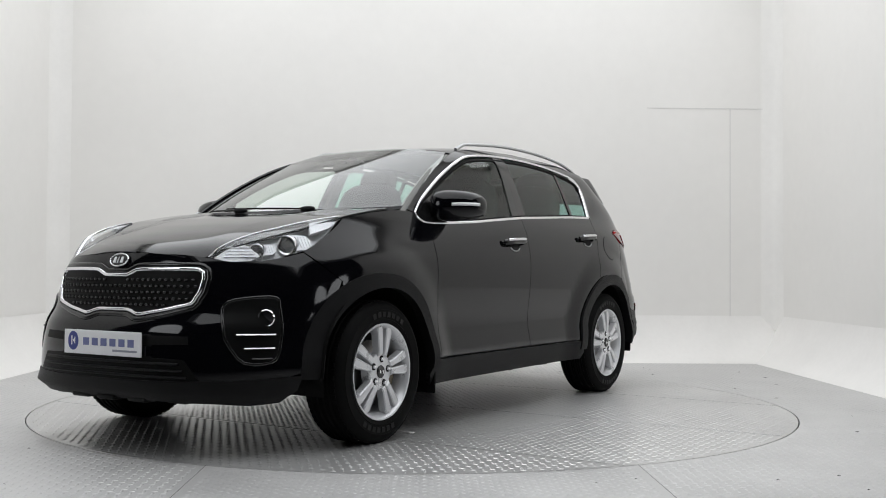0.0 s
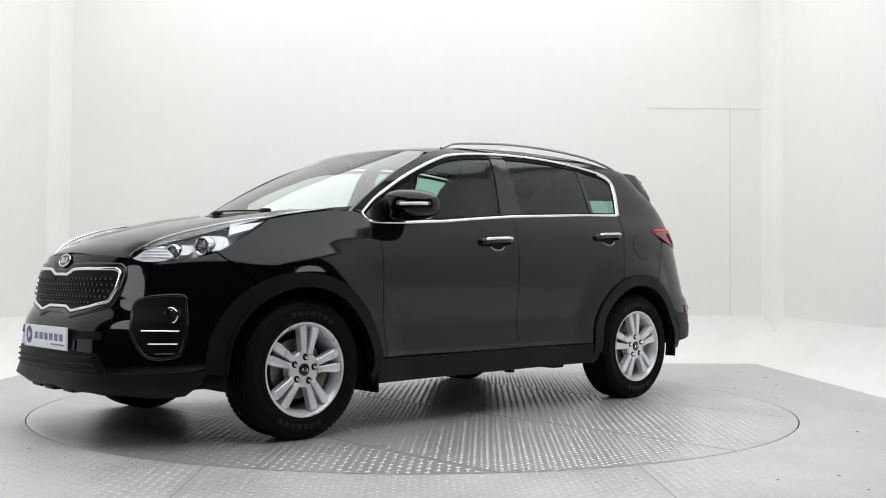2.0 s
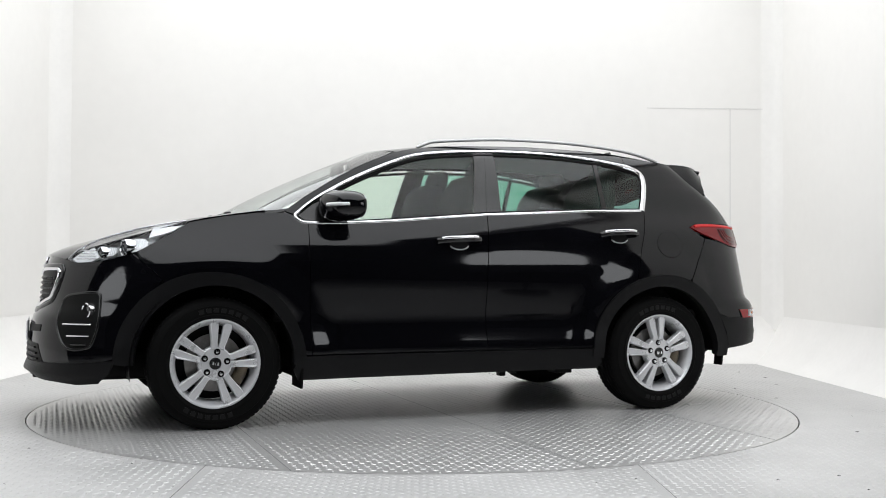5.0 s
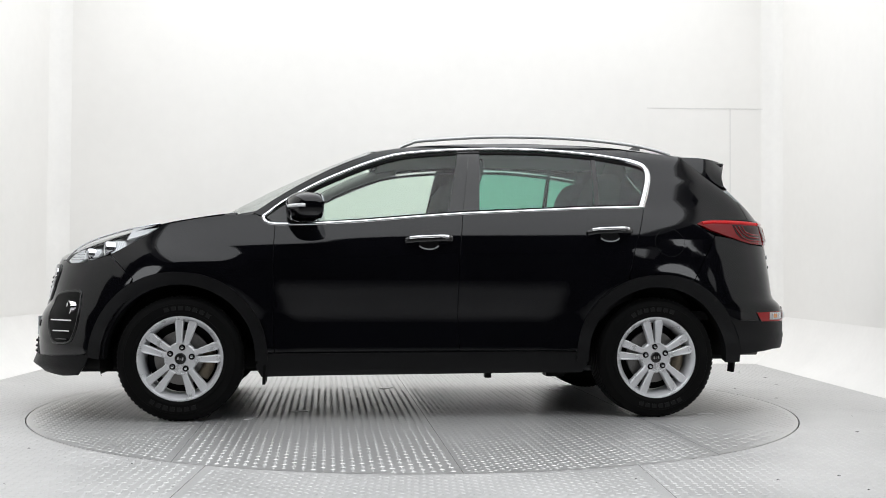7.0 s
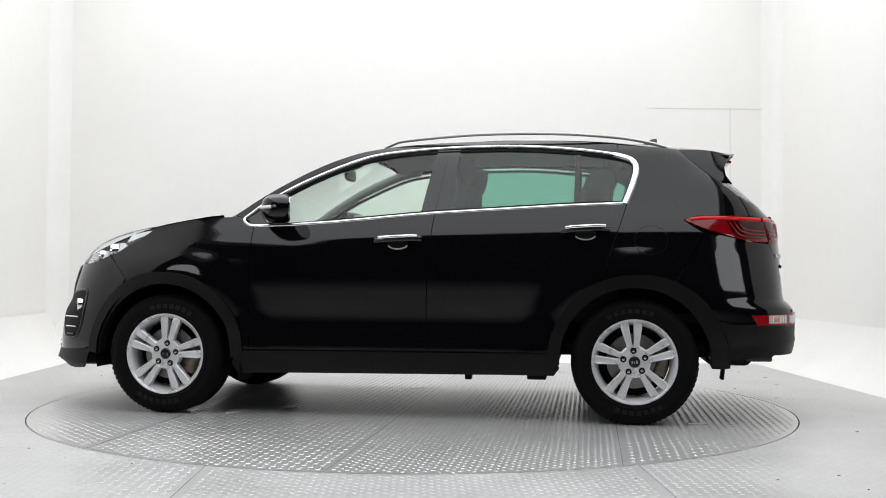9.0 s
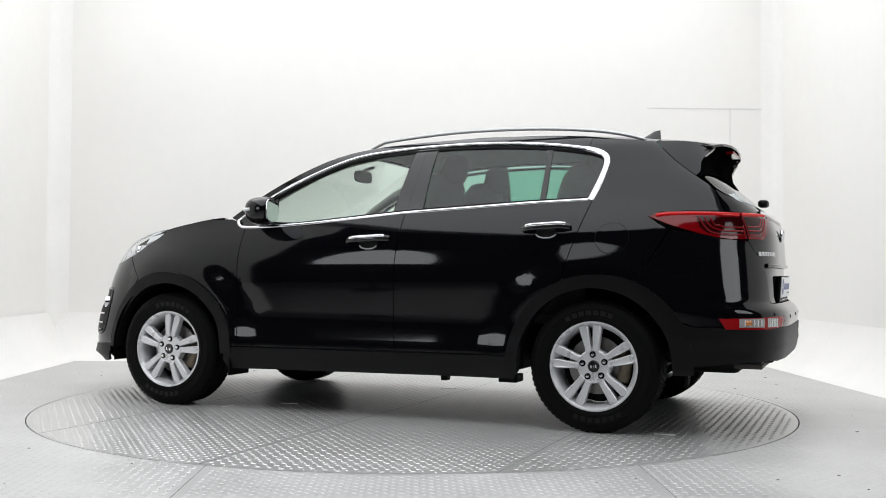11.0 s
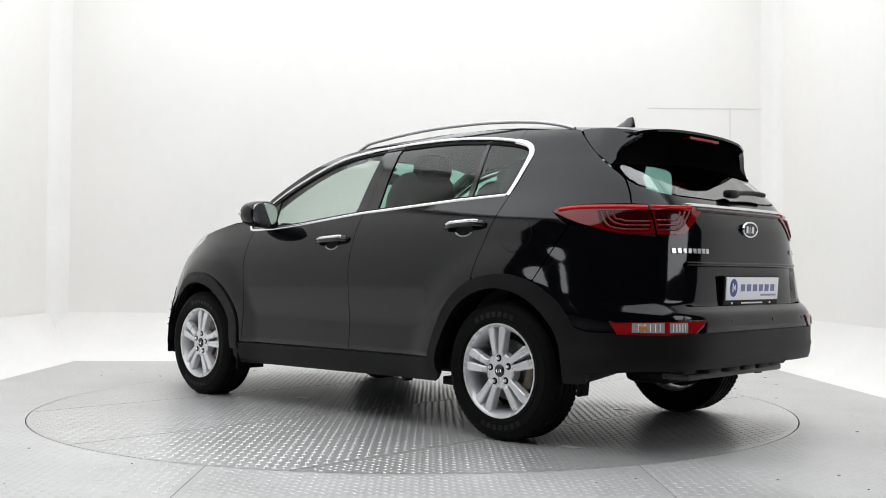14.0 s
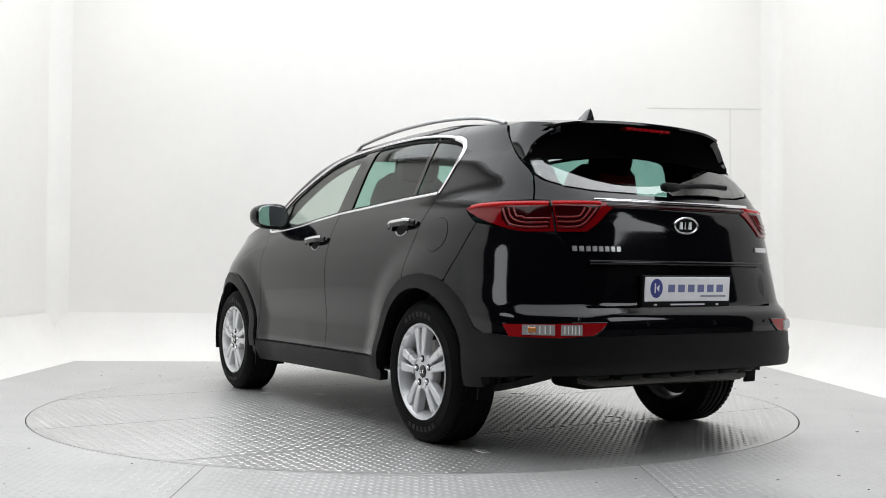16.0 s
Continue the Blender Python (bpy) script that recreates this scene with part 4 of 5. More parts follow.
def build_tail():
    outer = bend((-1.603, 1.115), (-1.665, 1.138), (-1.80, 1.143), (-1.95, 1.140), n=3) + [(rear(0.650, 1.138)[0], 1.138), (rear(0.651, 1.07)[0], 1.07), (rear(0.652, 1.001)[0], 1.001)] + bend((-2.04, 0.999), (-1.94, 1.006), (-1.803, 1.042), (-1.70, 1.075), n=3)
    for m in (1, -1):
        def flank(x, z, m=m):
            p = side(x, z)
            return (p[0], p[1] * m, p[2])
        def back(y, z, m=m):
            p = rear(y, z)
            return (p[0], p[1] * m, p[2])
        lamp = panel("tail_lamp", outer, flank, RED_MID, car, off=0.004, gap=0.001, su=0.03, sv=0.03, label="red tail lamp with a dark inner pattern")
        trim("light_strip", [(-1.64, 1.120), (-1.70, 1.127), (-1.80, 1.129), (-1.90, 1.128), (-1.98, 1.126), (-2.03, 1.124)], flank, 0.020, 0.005, RED, lamp, off=0.005, label="bright red upper strip")
        dark = [(-1.835, 1.113), (-2.045, 1.110), (-2.055, 1.018), (-1.97, 1.014), (-1.89, 1.032), (-1.855, 1.06)]
        panel("dark_field", dark, flank, RED_DARK, lamp, off=0.006, thick=0.003, gap=0, su=0.03, sv=0.03)
        for k in (0.0, 0.026, 0.052):
            trim("light_guide", bend((-1.848 - k, 1.108), (-1.872 - k, 1.070), (-1.905 - k * 0.8, 1.036 + k * 0.6), (-1.97, 1.022 + k * 0.7), (-2.05, 1.022 + k * 0.7), n=3), flank, 0.009, 0.004, RED_MID, lamp, off=0.006)
        inner = [(0.646, 1.137), (0.47, 1.137), (0.42, 1.130), (0.395, 1.108), (0.43, 1.085), (0.48, 1.038), (0.527, 1.004), (0.545, 1.000), (0.647, 0.999), (0.647, 1.07)]
        gate_lamp = panel("gate_lamp", inner, back, RED_MID, car, off=0.006, gap=0.001, su=0.03, sv=0.03, label="red tail lamp on the tailgate")
        trim("light_strip", [(0.642, 1.126), (0.55, 1.127), (0.45, 1.127)], back, 0.018, 0.005, RED, gate_lamp, off=0.007)
        panel("dark_field", [(0.640, 1.112), (0.455, 1.112), (0.50, 1.06), (0.555, 1.016), (0.640, 1.014)], back, RED_DARK, gate_lamp, off=0.008, thick=0.003, gap=0, su=0.03, sv=0.03)
        for k in (0.0, 0.026, 0.052):
            trim("light_guide", bend((0.640, 1.022 + k * 0.8), (0.575, 1.022 + k * 0.8), (0.53 + k * 0.4, 1.045 + k * 0.5), (0.475 + k, 1.106), n=3), back, 0.009, 0.004, RED_MID, gate_lamp, off=0.008)
        # reflectors in the bumper
        refl = [rr(0.600, x=-1.955), rr(0.607, y=0.64), rr(0.608, y=0.50), rr(0.585, y=0.52), rr(0.556, y=0.56), rr(0.545, y=0.70), rr(0.548, x=-1.985)]
        refl = [(a * m, z) for a, z in refl]
        fog = panel("rear_reflector", refl, REAR, RED_BAR, car, off=0.006, gap=0, su=2, sv=0.02, eu=0.3, label="red reflector with clear lamps in the bumper")
        for y0, y1 in ((0.805, 0.715), (0.695, 0.615)):
            cl = [(m * angle_at(-1, z, None, y), z) for y, z in ((y0, 0.600), (y1, 0.601), (y1, 0.557), (y0, 0.557))]
            cl = cl if m > 0 else cl[::-1]
            lens = panel("clear_lamp", cl, REAR, LAMP_GREY, fog, off=0.009, thick=0.004, gap=0, su=2, sv=0.02, eu=0.3)
            for i in range(1, 6):
                y = y0 + (y1 - y0) * i / 6
                trim("lens_rib", [(m * angle_at(-1, z, None, y), z) for z in (0.562, 0.579, 0.596)], REAR, 0.004, 0.003, SILVER, lens, off=0.010, eu=0.3)
            if y0 > 0.75:
                trim("amber_bulb", [(m * angle_at(-1, 0.579, None, y), 0.579) for y in (0.790, 0.780, 0.770)], REAR, 0.026, 0.006, AMBER, lens, off=0.010, eu=0.3)
        rim_line = [(a, z) for a, z in refl]
        trim("reflector_rim", rim_line, REAR, 0.010, 0.007, GLOSS, fog, closed=True, eu=0.3)
    # bright bar across the gate
    trim("gate_chrome", [(0.472 * k / 14, 1.143) for k in range(-14, 15)], rear, 0.020, 0.010, CHROME, car, off=0.002, label="chrome bar across the tailgate")
    trim("gate_red_strip", [(0.42 * k / 14, 1.119) for k in range(-14, 15)], rear, 0.018, 0.007, RED_DARK, car, off=0.002, label="dark red strip under the chrome bar")
    trim("gate_ledge", [(0.53 * k / 14, 0.868) for k in range(-14, 15)], rear, 0.022, 0.010, PAINT, car, off=0.0)
    # lettering of the model as plain bars
    for i in range(8):
        y = 0.598 - i * 0.0285
        panel("letter_bar", [(y, 0.916), (y, 0.938), (y - 0.019, 0.938), (y - 0.019, 0.916)], rear, LETTER, car, off=0.006, thick=0.006, gap=0, su=0.1, sv=0.1, label="chrome letter shape" if i == 0 else "")
    panel("letter_bar", [(-0.48, 0.927), (-0.48, 0.949), (-0.60, 0.949), (-0.60, 0.927)], rear, LETTER, car, off=0.006, thick=0.006, gap=0, su=0.1, sv=0.1)
    badge(Matrix.Translation(Vector(rear(0, 1.041)) + Vector((-0.008, 0, 0))) @ pose(0, 0, 0, 0, 4, 180), car, 1.05)
    for y in (-0.45, 0.0 - 0.12, 0.12 + 0.16, 0.62):
        p = Vector(rear(y, 0.60 if abs(y) < 0.5 else 0.62))
        part("parking_sensor", lathe([(0.0, -0.003), (0.009, -0.002), (0.011, 0.004)], Matrix.Translation(p) @ pose(0, 0, 0, 0, 0, -90), 16), GLOSS, car)
    # rear wiper
    pts = [Vector(rear(-0.02 - 0.36 * i / 8, 1.205 + 0.018 * math.sin(i / 8 * 2.2))) + Vector((-0.03, 0, 0.02)) for i in range(9)]
    w = part("rear_wiper", sweep(pts, (-1, 0, 0.6), [(a * (1 if abs(b) < 1 else 1), b) for a, b in disc(0.013, 8)]), PLASTIC, car)
    part("rear_wiper_arm", blob([((pts[0].x, 0.0, pts[0].z - 0.002), (0.03, 0.05, 0.022), 3)]), PLASTIC, w)
    # spoiler: a hollow wedge over the rear window
    def top(x, y):
        q = abs(y) / 0.60
        return (x, y, ROOF(x) + 0.006 - 0.028 * q ** 2 - 0.045 * q ** 5)
    half = [(-1.632, 0.0), (-1.622, 0.3), (-1.596, 0.56), (-1.70, 0.566), (-1.80, 0.560), (-1.885, 0.522), (-1.925, 0.40), (-1.945, 0.2), (-1.95, 0.0)]
    sp = panel("spoiler", half + [(x, -y) for x, y in half[::-1][1:-1]], top, PAINT, car, thick=0.012, su=0.04, sv=0.04, label="black roof spoiler with a red brake lamp")
    bm = bmesh.new()
    rows = []
    low = curve((0.0, 1.377), (0.15, 1.375), (0.43, 1.364), (0.70, 1.345), (0.86, 1.337), (0.93, 1.350), (1.0, 1.328), soft=0.03)
    for i in range(-24, 25):
        k = i / 24
        q = abs(k)
        xe = -1.935 + 0.062 * q ** 3
        ye, yg = 0.548 * k, 0.648 * k
        e = top(xe + 0.012, ye)
        z0 = e[2] - 0.0105
        g = rear(yg, low(q))
        ym = 0.5 * (ye + yg)
        rows.append([bm.verts.new((xe + 0.012, ye, z0)), bm.verts.new((xe + 0.05, ye + 0.2 * (yg - ye), z0 - 0.028)), bm.verts.new((g[0] + 0.025, ym + 0.25 * (yg - ye), g[2] + 0.05)), bm.verts.new((g[0] - 0.008, yg, g[2])), bm.verts.new((g[0] + 0.06, yg, g[2] + 0.02))])
    for a, b in zip(rows, rows[1:]):
        for j in range(4):
            bm.faces.new((a[j], a[j + 1], b[j + 1], b[j]))
    bmesh.ops.recalc_face_normals(bm, faces=bm.faces)
    part("spoiler_underside", smooth(bm, 60), VOID, sp)
    def fin(x, z):
        t = (z - 1.334) / 0.2
        return (x, 0.648 - 0.022 * t - 0.062 * t * t - 4.2 * max(0.0, t) * max(0.0, -1.72 - x) ** 2, z)
    line = SPOILER_SEAM[:-1] + bend((-1.817, 1.334), (-1.838, 1.362), (-1.838, 1.41), (-1.862, 1.455), (-1.895, 1.494), n=3) + [(-1.885, 1.512), (-1.80, 1.524), (-1.70, 1.534)]
    panel("spoiler_fin", line, fin, PAINT, sp, thick=0.03, gap=0.001, su=0.03, sv=0.03, mirror=True)
    bm = bmesh.new()
    box(bm, -1.944, -0.14, 1.499, -1.90, 0.14, 1.514, 0.003)
    brake = part("brake_lamp", bm, RED_MID, sp, "small red high brake lamp")
    for i in range(8):
        part("lamp_cell", lathe([(0.0, -0.002), (0.004, -0.001), (0.005, 0.003)], Matrix.Translation((-1.944, -0.119 + 0.034 * i, 1.5065)) @ pose(0, 0, 0, 0, 0, -90), 10), RED, brake)
    bm = bmesh.new()
    fin = [(-1.33, 1.600), (-1.40, 1.626), (-1.475, 1.668), (-1.508, 1.672), (-1.50, 1.625), (-1.49, 1.59)]
    rowz = []
    for y, k in ((-0.030, 0.0), (-0.012, 0.75), (0.0, 1.0), (0.012, 0.75), (0.030, 0.0)):
        rowz.append([bm.verts.new((x, y, 1.592 + (z - 1.592) * (0.06 + 0.94 * k))) for x, z in fin])
    for a, b in zip(rowz, rowz[1:]):
        for j in range(len(fin)):
            bm.faces.new((a[j], a[(j + 1) % 6], b[(j + 1) % 6], b[j]))
    bmesh.ops.recalc_face_normals(bm, faces=bm.faces)
    part("roof_antenna", smooth(bm, 50), GLOSS, car, "black shark-fin antenna")


def plate(front_side):
    """A white dealer plate: a blue round mark and plain bars for its lettering."""
    bm = bmesh.new()
    box(bm, -0.26, -0.004, -0.055, 0.26, 0.004, 0.055, 0.003)
    if front_side:
        m = Matrix.Translation((2.252, 0, 0.493)) @ pose(0, 0, 0, 0, 0, 90)
    else:
        m = Matrix.Translation((-2.208, 0, 0.752)) @ pose(0, 0, 0, 4, 0, -90)
    bmesh.ops.transform(bm, matrix=m, verts=bm.verts)
    bmesh.ops.recalc_face_normals(bm, faces=bm.faces)
    pl = part("number_plate", bm, PLATE, car, "white dealer plate with a blue mark and bars")
    bm = bmesh.new()
    prism(bm, [(-0.195 + 0.036 * math.cos(a / 12 * math.pi), 0.004 + 0.043 * math.sin(a / 12 * math.pi)) for a in range(24)], 0.0, -0.0055)
    bmesh.ops.transform(bm, matrix=m, verts=bm.verts)
    bmesh.ops.recalc_face_normals(bm, faces=bm.faces)
    part("round_mark", bm, BLUE, pl)
    bm = bmesh.new()
    prism(bm, [(-0.207, -0.016), (-0.200, -0.016), (-0.200, 0.026), (-0.207, 0.026)], 0.0, -0.0065)
    prism(bm, [(-0.196, 0.005), (-0.180, 0.022), (-0.180, -0.012)], 0.0, -0.0065)
    bmesh.ops.transform(bm, matrix=m, verts=bm.verts)
    bmesh.ops.recalc_face_normals(bm, faces=bm.faces)
    part("white_mark", bm, PLATE, pl)
    for i in range(6):
        x = -0.125 + i * 0.060
        bm = bmesh.new()
        prism(bm, [(x, -0.013), (x + 0.040, -0.013), (x + 0.040, 0.021), (x, 0.021)], 0.0, -0.0052)
        bmesh.ops.transform(bm, matrix=m, verts=bm.verts)
        bmesh.ops.recalc_face_normals(bm, faces=bm.faces)
        part("letter_bar", bm, BLUE_INK, pl)
    bm = bmesh.new()
    prism(bm, [(0.075, -0.036), (0.235, -0.036), (0.235, -0.027), (0.075, -0.027)], 0.0, -0.005)
    bmesh.ops.transform(bm, matrix=m, verts=bm.verts)
    bmesh.ops.recalc_face_normals(bm, faces=bm.faces)
    part("small_bar", bm, GREY_INK, pl)
    if not front_side:
        bm = bmesh.new()
        box(bm, -0.272, 0.003, -0.082, 0.272, 0.020, 0.062, 0.004)
        bmesh.ops.transform(bm, matrix=m, verts=bm.verts)
        bmesh.ops.recalc_face_normals(bm, faces=bm.faces)
        holder = part("plate_holder", bm, PLASTIC, pl)
        bm = bmesh.new()
        prism(bm, [(-0.10, -0.073), (0.11, -0.073), (0.11, -0.066), (-0.10, -0.066)], 0.004, 0.0015)
        for x in (-0.19, 0.19):
            prism(bm, [(x + 0.010 * math.cos(a / 4 * math.pi), -0.070 + 0.005 * math.sin(a / 4 * math.pi)) for a in range(8)], 0.004, 0.0015)
        bmesh.ops.transform(bm, matrix=m, verts=bm.verts)
        bmesh.ops.recalc_face_normals(bm, faces=bm.faces)
        part("holder_bar", bm, SILVER, holder)


def build_flank_details(fd, rd):
    for k, m in enumerate((1, -1)):
        def flank(x, z, m=m):
            p = side(x, z)
            return (p[0], p[1] * m, p[2])
        for door, x0, x1, z0, z1 in ((fd[k], 0.107, -0.155, 0.997, 1.010), (rd[k], -0.941, -1.200, 1.052, 1.064)):
            pts, ups = [], []
            for i in range(13):
                t = i / 12
                x, z = x0 + (x1 - x0) * t, z0 + (z1 - z0) * t
                n = skin_normal(flank, x, z)
                lift = 0.036 * min(1.0, 4 * min(t, 1 - t) + 0.15) ** 0.6
                p = Vector(flank(x, z)) + n * lift
                pts.append(tuple(p)), ups.append(tuple(n))
            h = part("door_handle", sweep(pts, ups, disc(0.017, 10, 0.55)), GLOSS, door, "black pull handle with a chrome top strip")
            tops = [(a[0], a[1] + b[1] * 0.004, a[2] + 0.011) for a, b in zip(pts[1:-1], ups[1:-1])]
            part("handle_strip", sweep(tops, ups[1:-1], disc(0.0085, 8, 0.8)), CHROME, h, "bright chrome strip")
            xm, zm = x0 + (x1 - x0) * 0.5, z0 + (z1 - z0) * 0.5 - 0.022
            cup = [(xm + 0.058 * math.cos(a / 9 * math.pi), zm + 0.030 * math.sin(a / 9 * math.pi)) for a in range(18)]
            # no hollow is cut: a flat black oval paints its shade
            panel("handle_cup_shade", cup, flank, BLACK, h, off=0.0015, thick=0.003, gap=0, su=0.05, sv=0.05)
            # pale grey arc painted for the light reflected along the cup's lower edge
            trim("handle_cup_glint", [cup[i] for i in range(10, 18)], flank, 0.007, 0.005, RAIL_AND_GLINT, h, off=0.001)
        # fuel flap
        if m == 1:
            ringl = [(-1.424 + 0.087 * math.cos(a / 18 * math.pi), 1.003 + 0.080 * math.sin(a / 18 * math.pi)) for a in range(36)]
            flap = panel("fuel_flap", ringl, flank, PAINT, car, off=0.0022, thick=0.003, gap=0, su=0.03, sv=0.03)
            trim("fuel_flap_gap", ringl, flank, 0.005, 0.0012, BLACK, flap, closed=True, off=0.0006)
        # roof rail
        line = bend((0.12, 1.562), (0.06, 1.588), (-0.02, 1.606), (-0.43, 1.637), (-0.88, 1.637), (-1.23, 1.612), (-1.42, 1.580), (-1.53, 1.548), n=4)
        pts = [(x, 0.548 * m - 0.03 * m * max(0, (abs(x + 0.7) - 0.5)) ** 2, z) for x, z in line]
        rail = part("roof_rail", sweep(pts, (0, 0.3 * m, 1), disc(0.012, 10, 0.8)), RAIL_AND_GLINT, car, "satin grey metal roof rail")
        # mirror
        bm = blob([((0.0, 0.0, 0.0), (0.092, 0.136, 0.083), 2.8)], 5)
        for v in bm.verts:
            v.co.x -= 0.10 * (v.co.y / 0.13) * 0.35
            v.co.x *= 1.0 if v.co.x < 0 else 1.15
            v.co.z *= 1.0 - 0.14 * (v.co.y / 0.13)
            v.co.x = max(v.co.x, -0.058 - 0.26 * v.co.y)
        bmesh.ops.transform(bm, matrix=Matrix.Translation((0.658, 0.905, 1.180)), verts=bm.verts)
        for v in bm.verts:
            v.co.y *= m
        bmesh.ops.recalc_face_normals(bm, faces=bm.faces)
        mir = part("door_mirror", smooth(bm, 60), PAINT, car, "black door mirror with an indicator strip")
        pts = []
        for i in range(11):
            dy = 0.02 + 0.113 * i / 10
            pts.append((0.660 + 0.107 * (1 - (dy / 0.136) ** 2.8) ** (1 / 2.8) - 0.035 * dy / 0.136, (0.905 + dy) * m, 1.182))
        ups = [(1 - 0.8 * i / 10, 0.9 * i / 10 * m, 0) for i in range(11)]
        part("indicator_strip", sweep(pts, ups, half_round(0.017, 0.006)), SILVER, mir)
        bm = bmesh.new()
        prism(bm, [(0.116 * math.copysign(abs(math.cos(a / 12 * math.pi)) ** 0.7, math.cos(a / 12 * math.pi)), 0.068 * math.copysign(abs(math.sin(a / 12 * math.pi)) ** 0.7, math.sin(a / 12 * math.pi))) for a in range(24)], 0.0, 0.006, 0.002)
        q = Matrix.Translation((0.5985, 0.903 * m, 1.180)) @ pose(0, 0, 0, 0, 0, 90 + 14.6 * m)
        bmesh.ops.transform(bm, matrix=q, verts=bm.verts)
        bmesh.ops.recalc_face_normals(bm, faces=bm.faces)
        part("mirror_glass", bm, MIRROR, mir)
        bm = blob([((0.70, 0.815 * m, 1.128), (0.055, 0.075, 0.026), 3)], 3)
        part("mirror_arm", bm, GLOSS, mir)
        # mud flaps
        for x, z0, z1, w in ((0.885, 0.20, 0.42, 0.035), (-1.80, 0.255, 0.55, 0.05)):
            bm = bmesh.new()
            box(bm, x - 0.008, 0.70 if x > 0 else 0.80, z0, x + 0.008, 0.905 if x > 0 else 0.875, z1, 0.004)
            for v in bm.verts:
                v.co.x -= 0.12 * (v.co.z - z0) * (1 if x < 0 else 0.3)
                v.co.y *= m
            bmesh.ops.recalc_face_normals(bm, faces=bm.faces)
            part("mud_flap", smooth(bm), RUBBER, car)


def build_wheel():
    """One wheel, centred, its face towards +y: the tyre with the rim, brake and nuts on it."""
    prof = [(0.219, -0.105), (0.235, -0.112), (0.285, -0.118), (0.318, -0.110), (0.334, -0.095), (0.340, -0.085)]
    for y in (-0.055, -0.018, 0.018, 0.055):
        prof += [(0.343, y - 0.010), (0.336, y - 0.005), (0.336, y + 0.005), (0.343, y + 0.010)]
    prof += [(0.340, 0.085), (0.334, 0.095), (0.318, 0.110), (0.300, 0.1155), (0.298, 0.1185), (0.285, 0.118), (0.255, 0.1155), (0.252, 0.118), (0.240, 0.114), (0.229, 0.109), (0.219, 0.105)]
    wheel = part("wheel", lathe(prof, None, 72), RUBBER)
    tagged(part("tyre_tread", tread(), RUBBER, wheel), kind="stuff")
    # raised lettering shapes on the wall
    for c in (90, 270):
        bm = bmesh.new()
        for i in range(7):
            a = radians(c - 24 + i * 8)
            t = radians(2.7)
            for s in (0,):
                vs = []
                for r in (0.264, 0.288):
                    for q in (a - t, a + t):
                        for y in (0.112, 0.1198):
                            vs.append(bm.verts.new((r * math.cos(q), y, r * math.sin(q))))
                for f in ((0, 1, 3, 2), (4, 5, 7, 6), (0, 1, 5, 4), (2, 3, 7, 6), (1, 3, 7, 5)):
                    bm.faces.new([vs[j] for j in f])
        bmesh.ops.recalc_face_normals(bm, faces=bm.faces)
        tagged(part("sidewall_mark", bm, RUBBER_LIGHT, wheel), kind="stuff")
    rim = part("rim", lathe([(0.219, -0.10), (0.224, -0.108), (0.206, -0.085), (0.195, 0.0), (0.200, 0.075), (0.214, 0.100), (0.224, 0.112), (0.231, 0.1135), (0.233, 0.108), (0.224, 0.104)], None, 64), ALLOY, wheel, "silver five-twin-spoke alloy rim")
    left = [(0.0025, 0.080), (0.036, 0.070), (0.036, 0.095), (0.058, 0.188), (0.056, 0.214), (0.018, 0.219), (0.0125, 0.195), (0.0055, 0.105), (0.0025, 0.094)]
    for i in range(5):
        for s in (1, -1):
            bm = bmesh.new()
            poly = [(x * s, r) for x, r in left][::s]
            prism(bm, poly, 0.070, 0.112, 0.005)
            for v in bm.verts:
                r = math.hypot(v.co.x, v.co.z)
                v.co.y += -0.016 * max(0.0, (0.12 - r) / 0.12) - 0.010 * max(0.0, (r - 0.15) / 0.07) ** 2
            bmesh.ops.transform(bm, matrix=pose(0, 0, 0, 0, 72 * i, 0), verts=bm.verts)
            bmesh.ops.recalc_face_normals(bm, faces=bm.faces)
            part("spoke", bm, ALLOY, rim)
    part("hub", lathe([(0.0, 0.099), (0.080, 0.099), (0.088, 0.094), (0.090, 0.05), (0.0, 0.05)], None, 40), ALLOY, rim)
    part("centre_cap", lathe([(0.0, 0.107), (0.026, 0.106), (0.031, 0.101), (0.031, 0.08)], None, 32), GLOSS, rim, "black centre cap")
    bm = bmesh.new()
    for x in (-0.013, 0.0, 0.012):
        w = 0.003 if x == 0.0 else 0.0085
        prism(bm, [(x - w / 2, -0.008), (x + w / 2, -0.008), (x + w / 2 - 0.001, 0.008), (x - w / 2 + 0.001, 0.008)], 0.104, 0.1085)
    bmesh.ops.recalc_face_normals(bm, faces=bm.faces)
    part("cap_mark", bm, CHROME, rim)
    for i in range(5):
        a = radians(90 + 72 * i)
        q = Matrix.Translation((0.061 * math.cos(a), 0.0, 0.061 * math.sin(a)))
        # no hole is sunk: a black disc on the hub stands for its shade
        part("nut_recess_shade", lathe([(0.0, 0.1000), (0.0165, 0.1008), (0.0175, 0.098)], q, 20), BLACK, rim)
        part("wheel_nut", lathe([(0.0, 0.112), (0.008, 0.111), (0.0105, 0.106), (0.0105, 0.09)], q, 6), CHROME, rim)
    part("brake_disc", lathe([(0.06, 0.03), (0.150, 0.03), (0.150, 0.008), (0.06, 0.008)], None, 40), STEEL, wheel)
    pts = [(0.150 * math.cos(radians(150 + i * 8)), 0.03, 0.150 * math.sin(radians(150 + i * 8))) for i in range(9)]
    part("brake_caliper", sweep(pts, (0, 1, 0), disc(0.034, 8)), CALIPER, wheel)
    part("wheel_back", lathe([(0.0, -0.02), (0.193, -0.02), (0.193, -0.03), (0.0, -0.03)], None, 32), BLACK, wheel)
    return wheel


